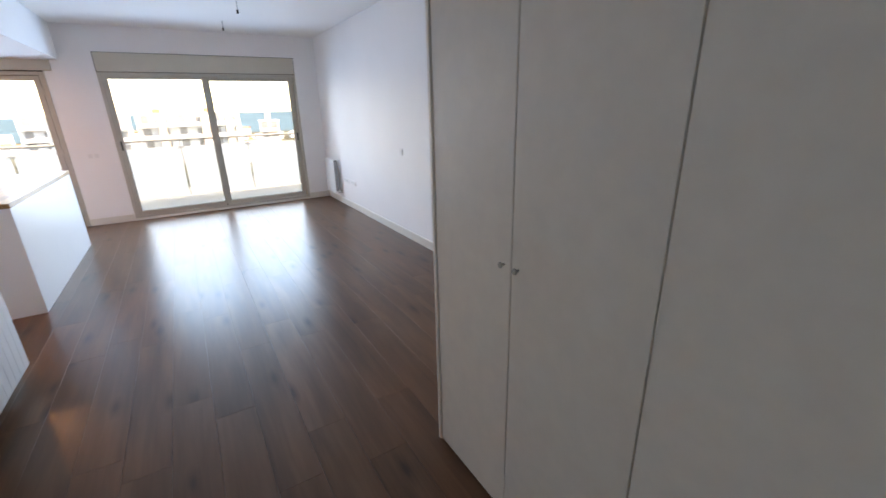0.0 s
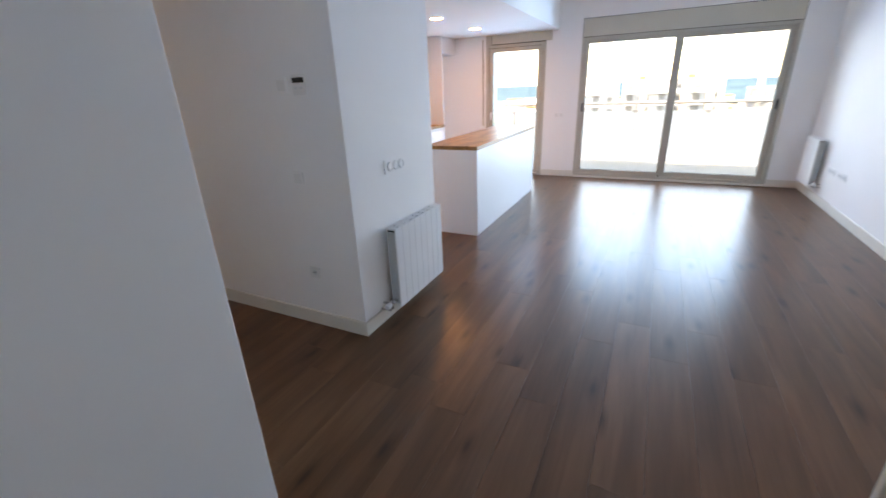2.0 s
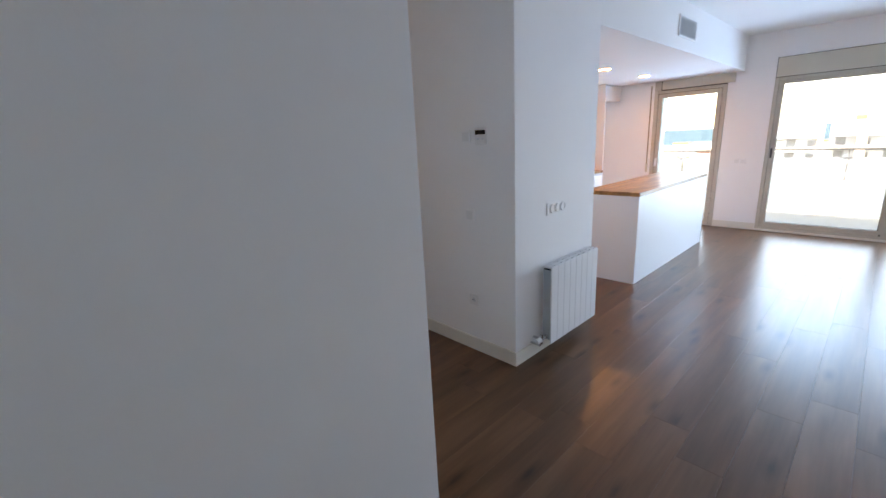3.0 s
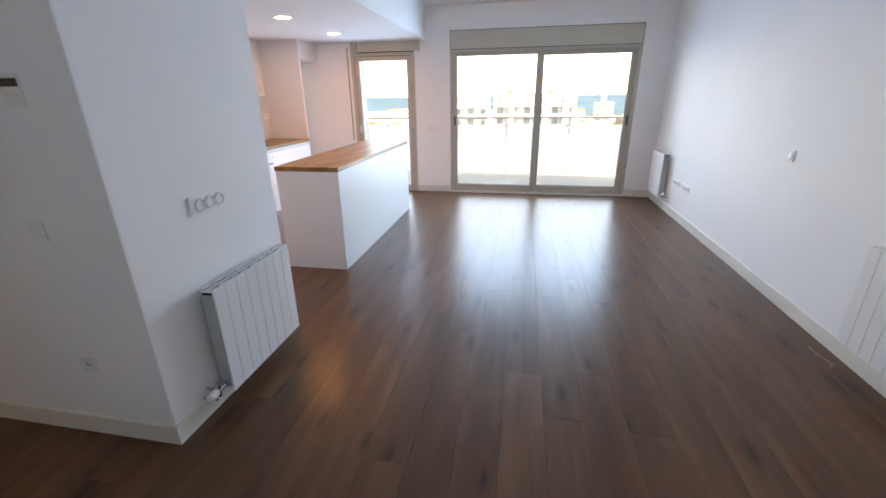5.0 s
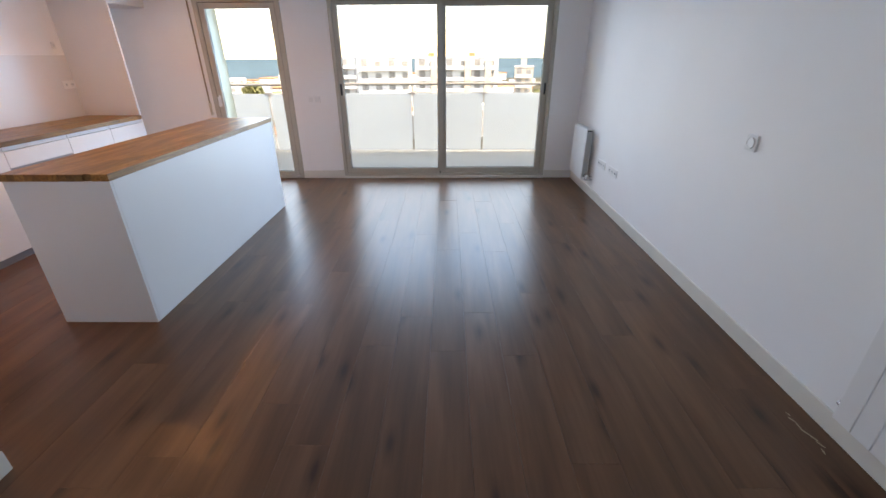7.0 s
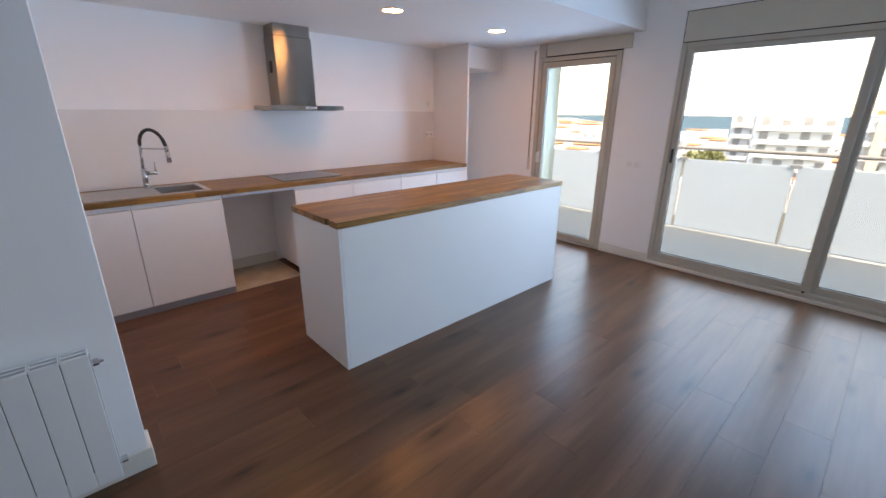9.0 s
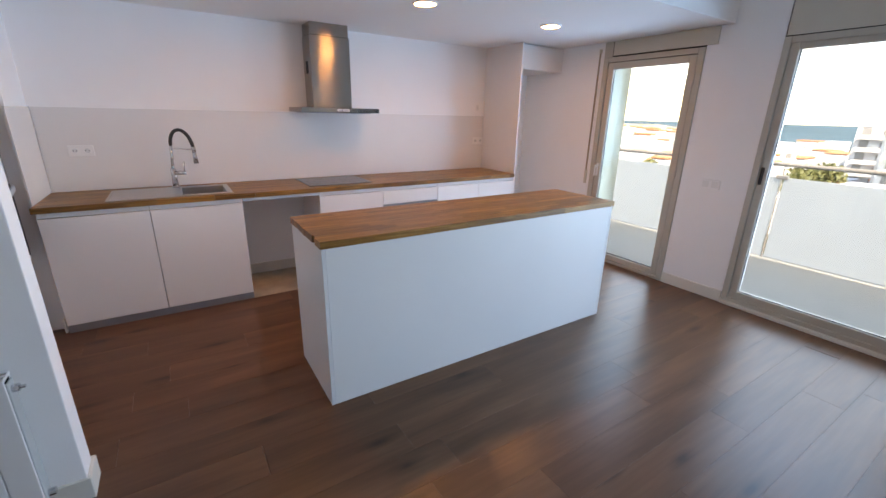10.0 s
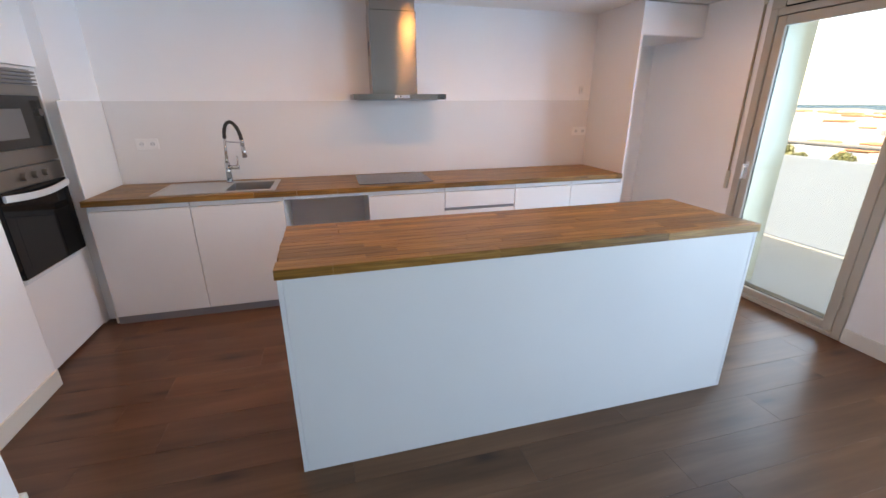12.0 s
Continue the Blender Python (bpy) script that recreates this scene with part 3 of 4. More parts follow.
def cabinet(y0, y1, kind, label):
    c = thing("base_cabinet", (-3.17, (y0 + y1) / 2, 0), label, "kitchen cabinet", "kitchen base cabinets")
    b = shape()
    box(b, (XW + 0.06, y0 + 0.001, 0.062), (XF - 0.022, y0 + 0.018, 0.838))
    box(b, (XW + 0.06, y1 - 0.018, 0.062), (XF - 0.022, y1 - 0.001, 0.838))
    box(b, (XW + 0.06, y0 + 0.018, 0.062), (XF - 0.022, y1 - 0.018, 0.080))
    box(b, (XW + 0.06, y0 + 0.018, 0.103), (XW + 0.066, y1 - 0.018, 0.838))
    part("body", b, M_FRONT, c)
    part("handle_rail", box(shape(), (XF - 0.022, y0 + 0.002, 0.808), (XF - 0.006, y1 - 0.002, 0.838), 0.002), M_RAIL, c, "pale recessed handle rail")
    part("door_gap", box(shape(), (XF - 0.0219, y0 + 0.001, 0.064), (XF - 0.0205, y1 - 0.001, 0.800)), M_GAP, c)
    part("plinth", box(shape(), (XF - 0.028, y0, 0.002), (XF - 0.014, y1, 0.060), 0.001), M_GREY, c, "grey plinth")
    fronts = [(0.062, 0.803)] if kind == "door" else [(0.062, 0.395), (0.400, 0.655), (0.680, 0.803)]
    for z0, z1 in fronts:
        f = part("door" if kind == "door" else "drawer", box(shape(), (XF - 0.020, y0 + 0.0022, z0), (XF, y1 - 0.0022, z1), 0.0015), M_FRONT, c)
        if kind != "door" and z1 < 0.70:
            part("handle_channel", box(shape(), (XF - 0.018, y0 + 0.004, z1 + 0.002), (XF - 0.006, y1 - 0.004, z1 + 0.021), 0.001), M_GREY, f, "grey metal handle channel")
    return c


cabinet(3.003, 3.588, "door", "matt white handleless sink base cabinet")
cabinet(3.588, 4.178, "door", "matt white handleless sink base cabinet")
cabinet(4.770, 5.355, "door", "matt white handleless base cabinet under the hob")
cabinet(5.355, 5.943, "drawer", "matt white drawer base cabinet with grey channel")
cabinet(5.943, 6.450, "door", "matt white handleless base cabinet")
cabinet(6.450, 6.935, "door", "matt white handleless base cabinet beside the tall panel")
solid("appliance_rail", (XF - 0.022, 4.180, 0.815), (XF - 0.006, 4.768, 0.838), M_RAIL, "white rail over the empty appliance gap", "rail", "", 0.002)

STAVES = {}


def stave(w, length, h):
    key = (round(w, 3), round(length, 2), round(h, 3))
    if key not in STAVES:
        STAVES[key] = mesh_of(box(shape(), (-w / 2 + 0.0002, -length / 2 + 0.0002, 0), (w / 2 - 0.0002, length / 2 - 0.0002, h), 0.0007), "stave", M_STAVE)
    return STAVES[key]


def worktop(name, x0, x1, y0, y1, z0, h, label, hole=None, seed=1):
    """A butcher-block worktop: rows of oak staves along y, with an optional hole."""
    rng = random.Random(seed)
    t = thing(name, ((x0 + x1) / 2, (y0 + y1) / 2, z0), label, "worktop")
    rows = round((x1 - x0) / 0.043)
    w = (x1 - x0) / rows
    for i in range(rows):
        xa = x0 + i * w
        y = y0 - rng.uniform(0, 0.35)
        while y < y1 - 1e-6:
            ln = rng.choice((0.28, 0.36, 0.44, 0.52))
            a, b = max(y, y0), min(y + ln, y1)
            y += ln
            spans = [(a, b)]
            if hole and xa + w > hole[0] and xa < hole[1]:
                spans = [(a, min(b, hole[2])), (max(a, hole[3]), b)]
            for a, b in spans:
                if b - a > 0.012:
                    o = new("stave", stave(w, b - a, h))
                    o.parent = t
                    o.location = (xa + w / 2 - (x0 + x1) / 2, (a + b) / 2 - (y0 + y1) / 2, 0)
    return t


SX0, SX1, SY0, SY1 = -3.36, -2.915, 3.35, 4.13
BY0, BY1, BX0, BX1 = 3.80, 4.09, -3.30, -2.965
worktop("worktop", XW + 0.006, XF + 0.006, 2.985, 6.935, 0.840, KC - 0.840, "oiled oak butcher-block worktop on the kitchen run", (BX0 - 0.01, BX1 + 0.01, BY0 - 0.01, BY1 + 0.01), 3)
solid("splashback", (XW, 2.995, KC + 0.001), (XW + 0.006, 6.935, 1.475), M_SPLASH, "smooth pale grey-white splashback panel", "splashback", "structure", 0.001)
solid("splashback_side", (XW + 0.007, 2.981, KC + 0.001), (XF - 0.06, 2.992, 1.475), M_SPLASH, "smooth pale splashback return panel", "splashback", "structure", 0.001)

sink = thing("sink", ((SX0 + SX1) / 2, (SY0 + SY1) / 2, KC), "stainless steel inset sink with drainer and one bowl", "sink")
b = shape()
zt = KC + 0.006
box(b, (SX0, SY0, KC + 0.0005), (SX1, BY0, KC + 0.003), 0.001)
box(b, (SX0, BY1, KC + 0.0005), (SX1, SY1, zt), 0.002)
box(b, (SX0, BY0, KC + 0.0005), (BX0, BY1, zt), 0.002)
box(b, (BX1, BY0, KC + 0.0005), (SX1, BY1, zt), 0.002)
box(b, (SX0, SY0, KC + 0.0005), (SX0 + 0.018, BY0, zt), 0.002)
box(b, (SX1 - 0.018, SY0, KC + 0.0005), (SX1, BY0, zt), 0.002)
box(b, (SX0 + 0.018, SY0, KC + 0.0005), (SX1 - 0.018, SY0 + 0.018, zt), 0.002)
box(b, (SX0 + 0.018, BY0 - 0.02, KC + 0.0005), (SX1 - 0.018, BY0, zt), 0.002)
part("rim", b, M_SINK, sink)
b = shape()
for i in range(7):
    x = BX0 + 0.03 + i * 0.046
    box(b, (x, SY0 + 0.05, KC + 0.002), (x + 0.010, BY0 - 0.05, KC + 0.0038), 0.0008)
part("drainer_ribs", b, M_SINK, sink)
b = shape()
zb = KC - 0.16
box(b, (BX0, BY0, zb), (BX1, BY1, zb + 0.003))
box(b, (BX0 - 0.003, BY0, zb), (BX0, BY1, KC + 0.003))
box(b, (BX1, BY0, zb), (BX1 + 0.003, BY1, KC + 0.003))
box(b, (BX0 - 0.003, BY0 - 0.003, zb), (BX1 + 0.003, BY0, KC + 0.003))
box(b, (BX0 - 0.003, BY1, zb), (BX1 + 0.003, BY1 + 0.003, KC + 0.003))
part("bowl", b, M_SINK, sink)
b = shape()
rod(b, ((BX0 + BX1) / 2, (BY0 + BY1) / 2, zb + 0.003), ((BX0 + BX1) / 2, (BY0 + BY1) / 2, zb + 0.008), 0.045, 20)
part("drain", b, M_CHROME, sink)

TX, TY = -3.325, 3.765
tap = thing("kitchen_tap", (TX, TY, zt), "tall chrome kitchen tap with black spring hose", "tap")
b = shape()
rod(b, (TX, TY, zt), (TX, TY, zt + 0.012), 0.027, 20)
rod(b, (TX, TY, zt + 0.012), (TX, TY, zt + 0.15), 0.020, 20)
rod(b, (TX, TY, zt + 0.15), (TX, TY + 0.012, zt + 0.33), 0.011, 16)
part("body", b, M_CHROME, tap, smooth=True)
b = shape()
rod(b, (TX + 0.01, TY + 0.01, zt + 0.115), (TX + 0.02, TY + 0.085, zt + 0.115), 0.016, 16)
rod(b, (TX + 0.02, TY + 0.075, zt + 0.12), (TX + 0.02, TY + 0.080, zt + 0.20), 0.005, 10)
part("lever", b, M_CHROME, tap, smooth=True)
b = shape()
R2 = 0.072
arc = [(TX + 1.1 * R2 * (1 - math.cos(math.pi * k / 16)), TY + 0.012 + R2 * (1 - math.cos(math.pi * k / 16)), zt + 0.33 + 0.135 * math.sin(math.pi * k / 16) - 0.04 * k / 16) for k in range(17)]
tube(b, arc, 0.013, 12)
part("hose", b, M_BLACK, tap, "black ribbed hose", smooth=True)
b = shape()
rod(b, (TX, TY + 0.012, zt + 0.305), (TX + 2.2 * R2 - 0.012, TY + 2 * R2, zt + 0.305), 0.006, 10)
part("hose_arm", b, M_CHROME, tap)
b = shape()
rod(b, (TX + 2.2 * R2, TY + 0.012 + 2 * R2, zt + 0.285), (TX + 2.2 * R2, TY + 0.012 + 2 * R2, zt + 0.325), 0.015, 14)
rod(b, (TX + 2.2 * R2, TY + 0.012 + 2 * R2, zt + 0.285), (TX + 2.2 * R2, TY + 0.016 + 2 * R2, zt + 0.20), 0.014, 14, 0.017)
part("spray_head", b, M_CHROME, tap, smooth=True)

hob = thing("hob", (-3.17, 5.0, KC), "flat grey glass induction hob set in oak worktop", "hob")
part("glass_plate", box(shape(), (-3.41, 4.715, KC + 0.0005), (-2.945, 5.285, KC + 0.006), 0.002), M_HOB, hob)
hood = thing("cooker_hood", (-3.30, 5.065, 1.48), "brushed steel chimney cooker hood on the kitchen wall", "cooker hood")
HY0, HY1, HX = 4.725, 5.415, -3.03
b = shape()
n = 10
top, bot = [], []
for z, lst in ((1.480, bot), (1.518, top)):
    lst += [b.verts.new((XW + 0.007, HY0, z)), b.verts.new((XW + 0.007, HY1, z))]
    for k in range(n + 1):
        u = k / n
        lst.append(b.verts.new((HX - 0.02 + 0.02 * (1 - (2 * u - 1) ** 2), HY1 + (HY0 - HY1) * u, z)))
b.faces.new(top)
b.faces.new(bot[::-1])
for k in range(len(top)):
    j = (k + 1) % len(top)
    b.faces.new((bot[k], bot[j], top[j], top[k]))
canopy = part("canopy", b, M_STEEL, hood)
part("filter", box(shape(), (XW + 0.05, HY0 + 0.05, 1.474), (HX - 0.09, HY1 - 0.05, 1.480)), M_GREY, canopy)
b = shape()
box(b, (HX - 0.004, 5.02, 1.490), (HX + 0.003, 5.13, 1.509), 0.001)
cp = part("control_panel", b, M_RAIL, canopy, "pale push-button strip")
for k in range(4):
    y = 5.035 + k * 0.022
    part("button", box(shape(), (HX + 0.003, y, 1.495), (HX + 0.005, y + 0.012, 1.504), 0.001), M_DISPLAY if k == 1 else M_CHROME, cp)
part("chimney", box(shape(), (XW + 0.007, 4.885, 1.518), (-3.25, 5.235, 2.10), 0.003), M_STEEL, hood)
part("upper_chimney", box(shape(), (XW + 0.007, 4.892, 2.10), (-3.257, 5.228, ZK), 0.003), M_STEEL, hood)
b = shape()
for k in range(4):
    box(b, (-3.40 + k * 0.018, 4.8835, 1.80), (-3.392 + k * 0.018, 4.886, 1.90))
part("vent_slots", b, M_DISPLAY, hood)

# fridge niche
tall = thing("tall_panel", (-3.19, 6.948, 0.0), "tall white side panel beside the empty fridge niche", "panel")
part("board", box(shape(), (XW, 6.938, 0.0), (-2.882, 6.958, ZK), 0.0), M_FRONT, tall)
part("edge_band", box(shape(), (-2.882, 6.9375, 0.0), (-2.880, 6.9585, ZK), 0.0005), M_PLASTIC, tall, "bright white edge band")
over = thing("wall_cabinet", (-3.2, 7.27, 1.955), "white wall cabinet over the empty fridge niche", "kitchen cabinet")
part("body", box(shape(), (XW, 6.960, 1.955), (-2.945, YN, ZK - 0.004), 0.001), M_FRONT, over)
part("door", box(shape(), (-2.943, 6.962, 1.958), (-2.923, YN - 0.003, ZK - 0.008), 0.0015), M_FRONT, over)

# ---- oven column ----
OX0, OX1, OF = -2.935, -2.335, 2.90
col = thing("oven_column", (-2.64, 2.70, 0), "white built-in oven housing with drawer front", "kitchen cabinet")
b = shape()
box(b, (-2.993, YP + 0.11, 0.0), (OX0 - 0.002, OF - 0.005, 1.655), 0.001)
box(b, (OX1 + 0.002, YP + 0.11, 0.0), (-2.215, OF - 0.005, 1.655), 0.001)
box(b, (OX0 - 0.002, YP + 0.11, 0.05), (OX1 + 0.002, OF - 0.03, 0.545), 0.001)
box(b, (OX0 - 0.002, YP + 0.11, 1.640), (OX1 + 0.002, OF - 0.005, 1.655), 0.001)
part("body", b, M_FRONT, col)
part("drawer", box(shape(), (OX0, OF - 0.018, 0.018), (OX1, OF + 0.002, 0.545), 0.0015), M_FRONT, col)
part("plinth", box(shape(), (OX0, OF - 0.03, 0.0), (OX1, OF - 0.019, 0.060), 0.001), M_GREY, col)
oven = thing("oven", (-2.635, 2.75, 0.55), "built-in oven with black glass door and steel panel", "oven")
part("body", box(shape(), (OX0 + 0.01, 2.50, 0.552), (OX1 - 0.01, OF - 0.004, 1.135), 0.002), M_GREY, oven)
od = part("door", box(shape(), (OX0 + 0.002, OF - 0.004, 0.572), (OX1 - 0.002, OF + 0.020, 1.030), 0.003), M_OVENGLASS, oven, "black glass oven door")
part("door_trim", box(shape(), (OX0 + 0.002, OF - 0.004, 0.550), (OX1 - 0.002, OF + 0.020, 0.570), 0.002), M_RAIL, oven, "pale steel bottom trim")
part("inner_window", box(shape(), (OX0 + 0.07, OF + 0.0195, 0.62), (OX1 - 0.07, OF + 0.0205, 0.90), 0.0), M_OVENGLASS, od)
part("control_panel", box(shape(), (OX0 + 0.002, OF - 0.004, 1.034), (OX1 - 0.002, OF + 0.018, 1.135), 0.003), M_OVST, oven, "brushed steel control panel")
b = shape()
for x in (OX0 + 0.05, OX1 - 0.05):
    rod(b, (x, OF + 0.018, 1.000), (x, OF + 0.040, 0.998), 0.008, 10)
bow = [(OX0 + 0.02 + (OX1 - OX0 - 0.04) * k / 14, OF + 0.034 + 0.020 * math.sin(math.pi * k / 14), 1.003 - 0.016 * math.sin(math.pi * k / 14)) for k in range(15)]
for dz in (-0.010, 0.0, 0.010):
    tube(b, [(x, y, z + dz) for x, y, z in bow], 0.0085, 10)
part("handle", b, M_RAIL, od, "bowed pale steel handle")
for k in range(3):
    b = shape()
    x = -2.635 + (k - 1) * 0.095 - 0.02
    rod(b, (x, OF + 0.018, 1.085), (x, OF + 0.040, 1.085), 0.021, 18, 0.018)
    part("knob", b, M_OVST, oven)
mw = thing("microwave", (-2.635, 2.75, 1.137), "built-in steel microwave with smoked glass door", "microwave")
part("body", box(shape(), (OX0 + 0.01, 2.55, 1.137), (OX1 - 0.01, OF - 0.004, 1.637), 0.002), M_GREY, mw)
b = shape()
for lo, hi in (((OX0 + 0.002, 1.140), (OX1 - 0.002, 1.222)), ((OX0 + 0.002, 1.502), (OX1 - 0.002, 1.555)), ((OX0 + 0.002, 1.222), (OX0 + 0.028, 1.502)), ((OX1 - 0.075, 1.222), (OX1 - 0.002, 1.502))):
    box(b, (lo[0], OF - 0.004, lo[1]), (hi[0], OF + 0.016, hi[1]), 0.001)
part("frame", b, M_OVST, mw, "brushed steel trim frame")
md = part("door", box(shape(), (OX0 + 0.029, OF - 0.004, 1.224), (OX1 - 0.076, OF + 0.019, 1.500), 0.002), M_MWGLASS, mw, "smoked glass door")
part("window", box(shape(), (-2.72, OF + 0.0185, 1.278), (-2.475, OF + 0.020, 1.432)), M_MWWIN, md)
b = shape()
rod(b, (-2.862, OF + 0.018, 1.41), (-2.862, OF + 0.034, 1.41), 0.020, 18)
part("dial", b, M_CHROME, md)
part("keypad", box(shape(), (-2.885, OF + 0.0185, 1.385), (-2.842, OF + 0.0205, 1.435), 0.001), M_DISPLAY, md)
for k in range(4):
    part("vent_slat", box(shape(), (OX0 + 0.004, OF - 0.006, 1.560 + k * 0.020), (OX1 - 0.004, OF + 0.022, 1.571 + k * 0.020), 0.002), M_OVST, mw)

# ---- island ----
IX0, IX1, IY0, IY1 = -1.812, -1.25, 4.30, 6.448
isl = thing("kitchen_island", ((IX0 + IX1) / 2, (IY0 + IY1) / 2, 0), "white panelled kitchen island standing on the wood floor", "kitchen island")
part("front_panel", box(shape(), (IX1 - 0.018, IY0 + 0.019, 0.001), (IX1, IY1 - 0.019, 0.872), 0.0015), M_ISLAND, isl)
part("end_panel", box(shape(), (IX0, IY0, 0.001), (IX1, IY0 + 0.018, 0.872), 0.0015), M_ISLAND, isl)
part("end_panel", box(shape(), (IX0, IY1 - 0.018, 0.001), (IX1 + 0.0, IY1, 0.872), 0.0015), M_ISLAND, isl)
part("body", box(shape(), (IX0 + 0.03, IY0 + 0.02, 0.08), (IX1 - 0.02, IY1 - 0.02, 0.86)), M_FRONT, isl)
for k in range(3):
    w = (IY1 - IY0 - 0.042) / 3
    y = IY0 + 0.021 + k * w
    part("door", box(shape(), (IX0 + 0.008, y + 0.0015, 0.085), (IX0 + 0.028, y + w - 0.0015, 0.835), 0.0015), M_FRONT, isl)
part("plinth", box(shape(), (IX0 + 0.045, IY0 + 0.02, 0.0), (IX0 + 0.06, IY1 - 0.02, 0.079)), M_GREY, isl)
worktop("island_worktop", IX0 - 0.006, IX1 + 0.006, IY0 - 0.006, IY1 + 0.006, 0.873, 0.037, "oiled oak butcher-block top on the island", None, 5)

# ---- wardrobe ----
wd = thing("wardrobe", (1.0, 0.25, 0), "tall built-in wardrobe with plain greige doors", "wardrobe")
part("carcass", box(shape(), (XD + 0.030, -1.39, 0.0), (1.318, YD - 0.022, ZC - 0.06), 0.0), M_WARD, wd)
part("side_panel", box(shape(), (XD - 0.004, YD - 0.020, 0.0), (1.318, YD, ZC - 0.004), 0.002), M_WARD, wd)
part("cornice", box(shape(), (XD, -1.39, ZC - 0.06), (1.318, YD - 0.022, ZC - 0.004), 0.0), M_WARD, wd)
SEAMS = [YD - 0.026, 0.928, 0.452, -0.024, -0.500, -0.976, -1.39]
for k, (b1, a1) in enumerate(zip(SEAMS, SEAMS[1:])):
    d = part("door", box(shape(), (XD, a1 + 0.0022, 0.012), (XD + 0.020, b1 - 0.0022, ZC - 0.064), 0.0015), M_WARD, wd)
    side = a1 + 0.034 if k % 2 == 0 else b1 - 0.034
    b = shape()
    rod(b, (XD + 0.001, side, 1.044), (XD - 0.011, side, 1.044), 0.0045, 12)
    rod(b, (XD - 0.010, side, 1.044), (XD - 0.015, side, 1.044), 0.0060, 16, 0.0108)
    rod(b, (XD - 0.015, side, 1.044), (XD - 0.019, side, 1.044), 0.0108, 16, 0.0100)
    rod(b, (XD - 0.019, side, 1.044), (XD - 0.021, side, 1.044), 0.0100, 16, 0.0060)
    part("knob", b, M_BRASS, d, "small dull nickel knob")

# ---- small wall fittings ----


def plate_on(name, at, normal, w, h, label, category, group=""):
    """A square-edged plate at a wall point; w runs along the wall."""
    t = thing(name, at, label, category, group)
    nx, ny = normal
    d = 0.009
    if nx:
        lo, hi = (min(0, nx * d), -w / 2, -h / 2), (max(0, nx * d), w / 2, h / 2)
    else:
        lo, hi = (-w / 2, min(0, ny * d), -h / 2), (w / 2, max(0, ny * d), h / 2)
    part("plate", box(shape(), lo, hi, 0.0025, 2), M_WALL if name == "blank_plate" else M_PLASTIC, t, local=True)
    return t


def socket_face(t, normal, u, r=0.022):
    """A round socket well with its two pin holes, u metres along the plate."""
    nx, ny = normal
    c = Vector((nx * 0.0085, u, 0)) if nx else Vector((u, ny * 0.0085, 0))
    ax = Vector((nx, ny, 0))
    s = part("socket", ring(shape(), c, ax, r, r - 0.004, 0.003), M_PLASTIC, t, local=True, smooth=False)
    b = shape()
    for e in (-0.0095, 0.0095):
        q = c + (Vector((0, e, 0)) if nx else Vector((e, 0, 0)))
        rod(b, q, q + ax * 0.0014, 0.0034, 8)
    well = shape()
    rod(well, c, c + ax * 0.0006, r - 0.0045, 20)
    part("well", well, M_RAIL, s, local=True)
    part("pin_holes", b, M_DISPLAY, s, local=True)


for y, z, lab in ((3.215, 1.172, "white double power socket above the sink"), (6.855, 1.198, "white double power socket near the tall panel")):
    t = plate_on("power_socket", (XW + 0.006, y, z), (1, 0), 0.150, 0.078, lab, "socket", "kitchen sockets")
    socket_face(t, (1, 0), -0.036)
    socket_face(t, (1, 0), 0.036)
t = plate_on("wall_outlet", (XW, 6.84, 1.565), (1, 0), 0.04, 0.065, "small white blank outlet above the splashback", "socket")
part("outlet_hole", box(shape(), (0.009, -0.008, -0.016), (0.0105, 0.008, 0.016)), M_RAIL, t, local=True)

t = plate_on("switch_row", (XP, 2.662, 1.002), (1, 0), 0.018, 0.085, "row of white round switches on the stub wall", "switch")
for k, y in enumerate((0.060, 0.124, 0.188)):
    d = part("switch", ring(shape(), (0.0, y, -0.003), (1, 0, 0), 0.031, 0.022, 0.011, 28), M_PLASTIC, t, local=True)
    b = shape()
    rod(b, (0.0, y, -0.003), (0.007, y, -0.003), 0.0215, 24)
    part("button", b, M_PLASTIC, d, local=True)

t = plate_on("light_switch", (XE, 4.475, 1.025), (-1, 0), 0.083, 0.083, "white square light switch with a round dial", "switch")
d = part("dial", ring(shape(), (-0.009, 0, 0), (-1, 0, 0), 0.031, 0.026, 0.006, 28), M_PLASTIC, t, local=True)
b = shape()
rod(b, (-0.009, 0, 0), (-0.013, 0, 0), 0.025, 24)
part("button", b, M_PLASTIC, d, local=True)

for y in (6.235, 6.555):
    t = plate_on("media_socket", (XE, y, 0.416), (-1, 0), 0.215, 0.075, "white triple wall socket above the skirting", "socket", "low wall sockets")
    for u in (-0.07, 0.0, 0.07):
        socket_face(t, (-1, 0), u)

t = plate_on("blank_plate", (-1.14, YN, 0.972), (0, -1), 0.15, 0.075, "white double blank plate on the window pier", "switch")
for u in (-0.037, 0.037):
    part("cover", box(shape(), (u - 0.026, -0.0105, -0.026), (u + 0.026, -0.009, 0.026), 0.0006), M_PLASTIC, t, local=True)

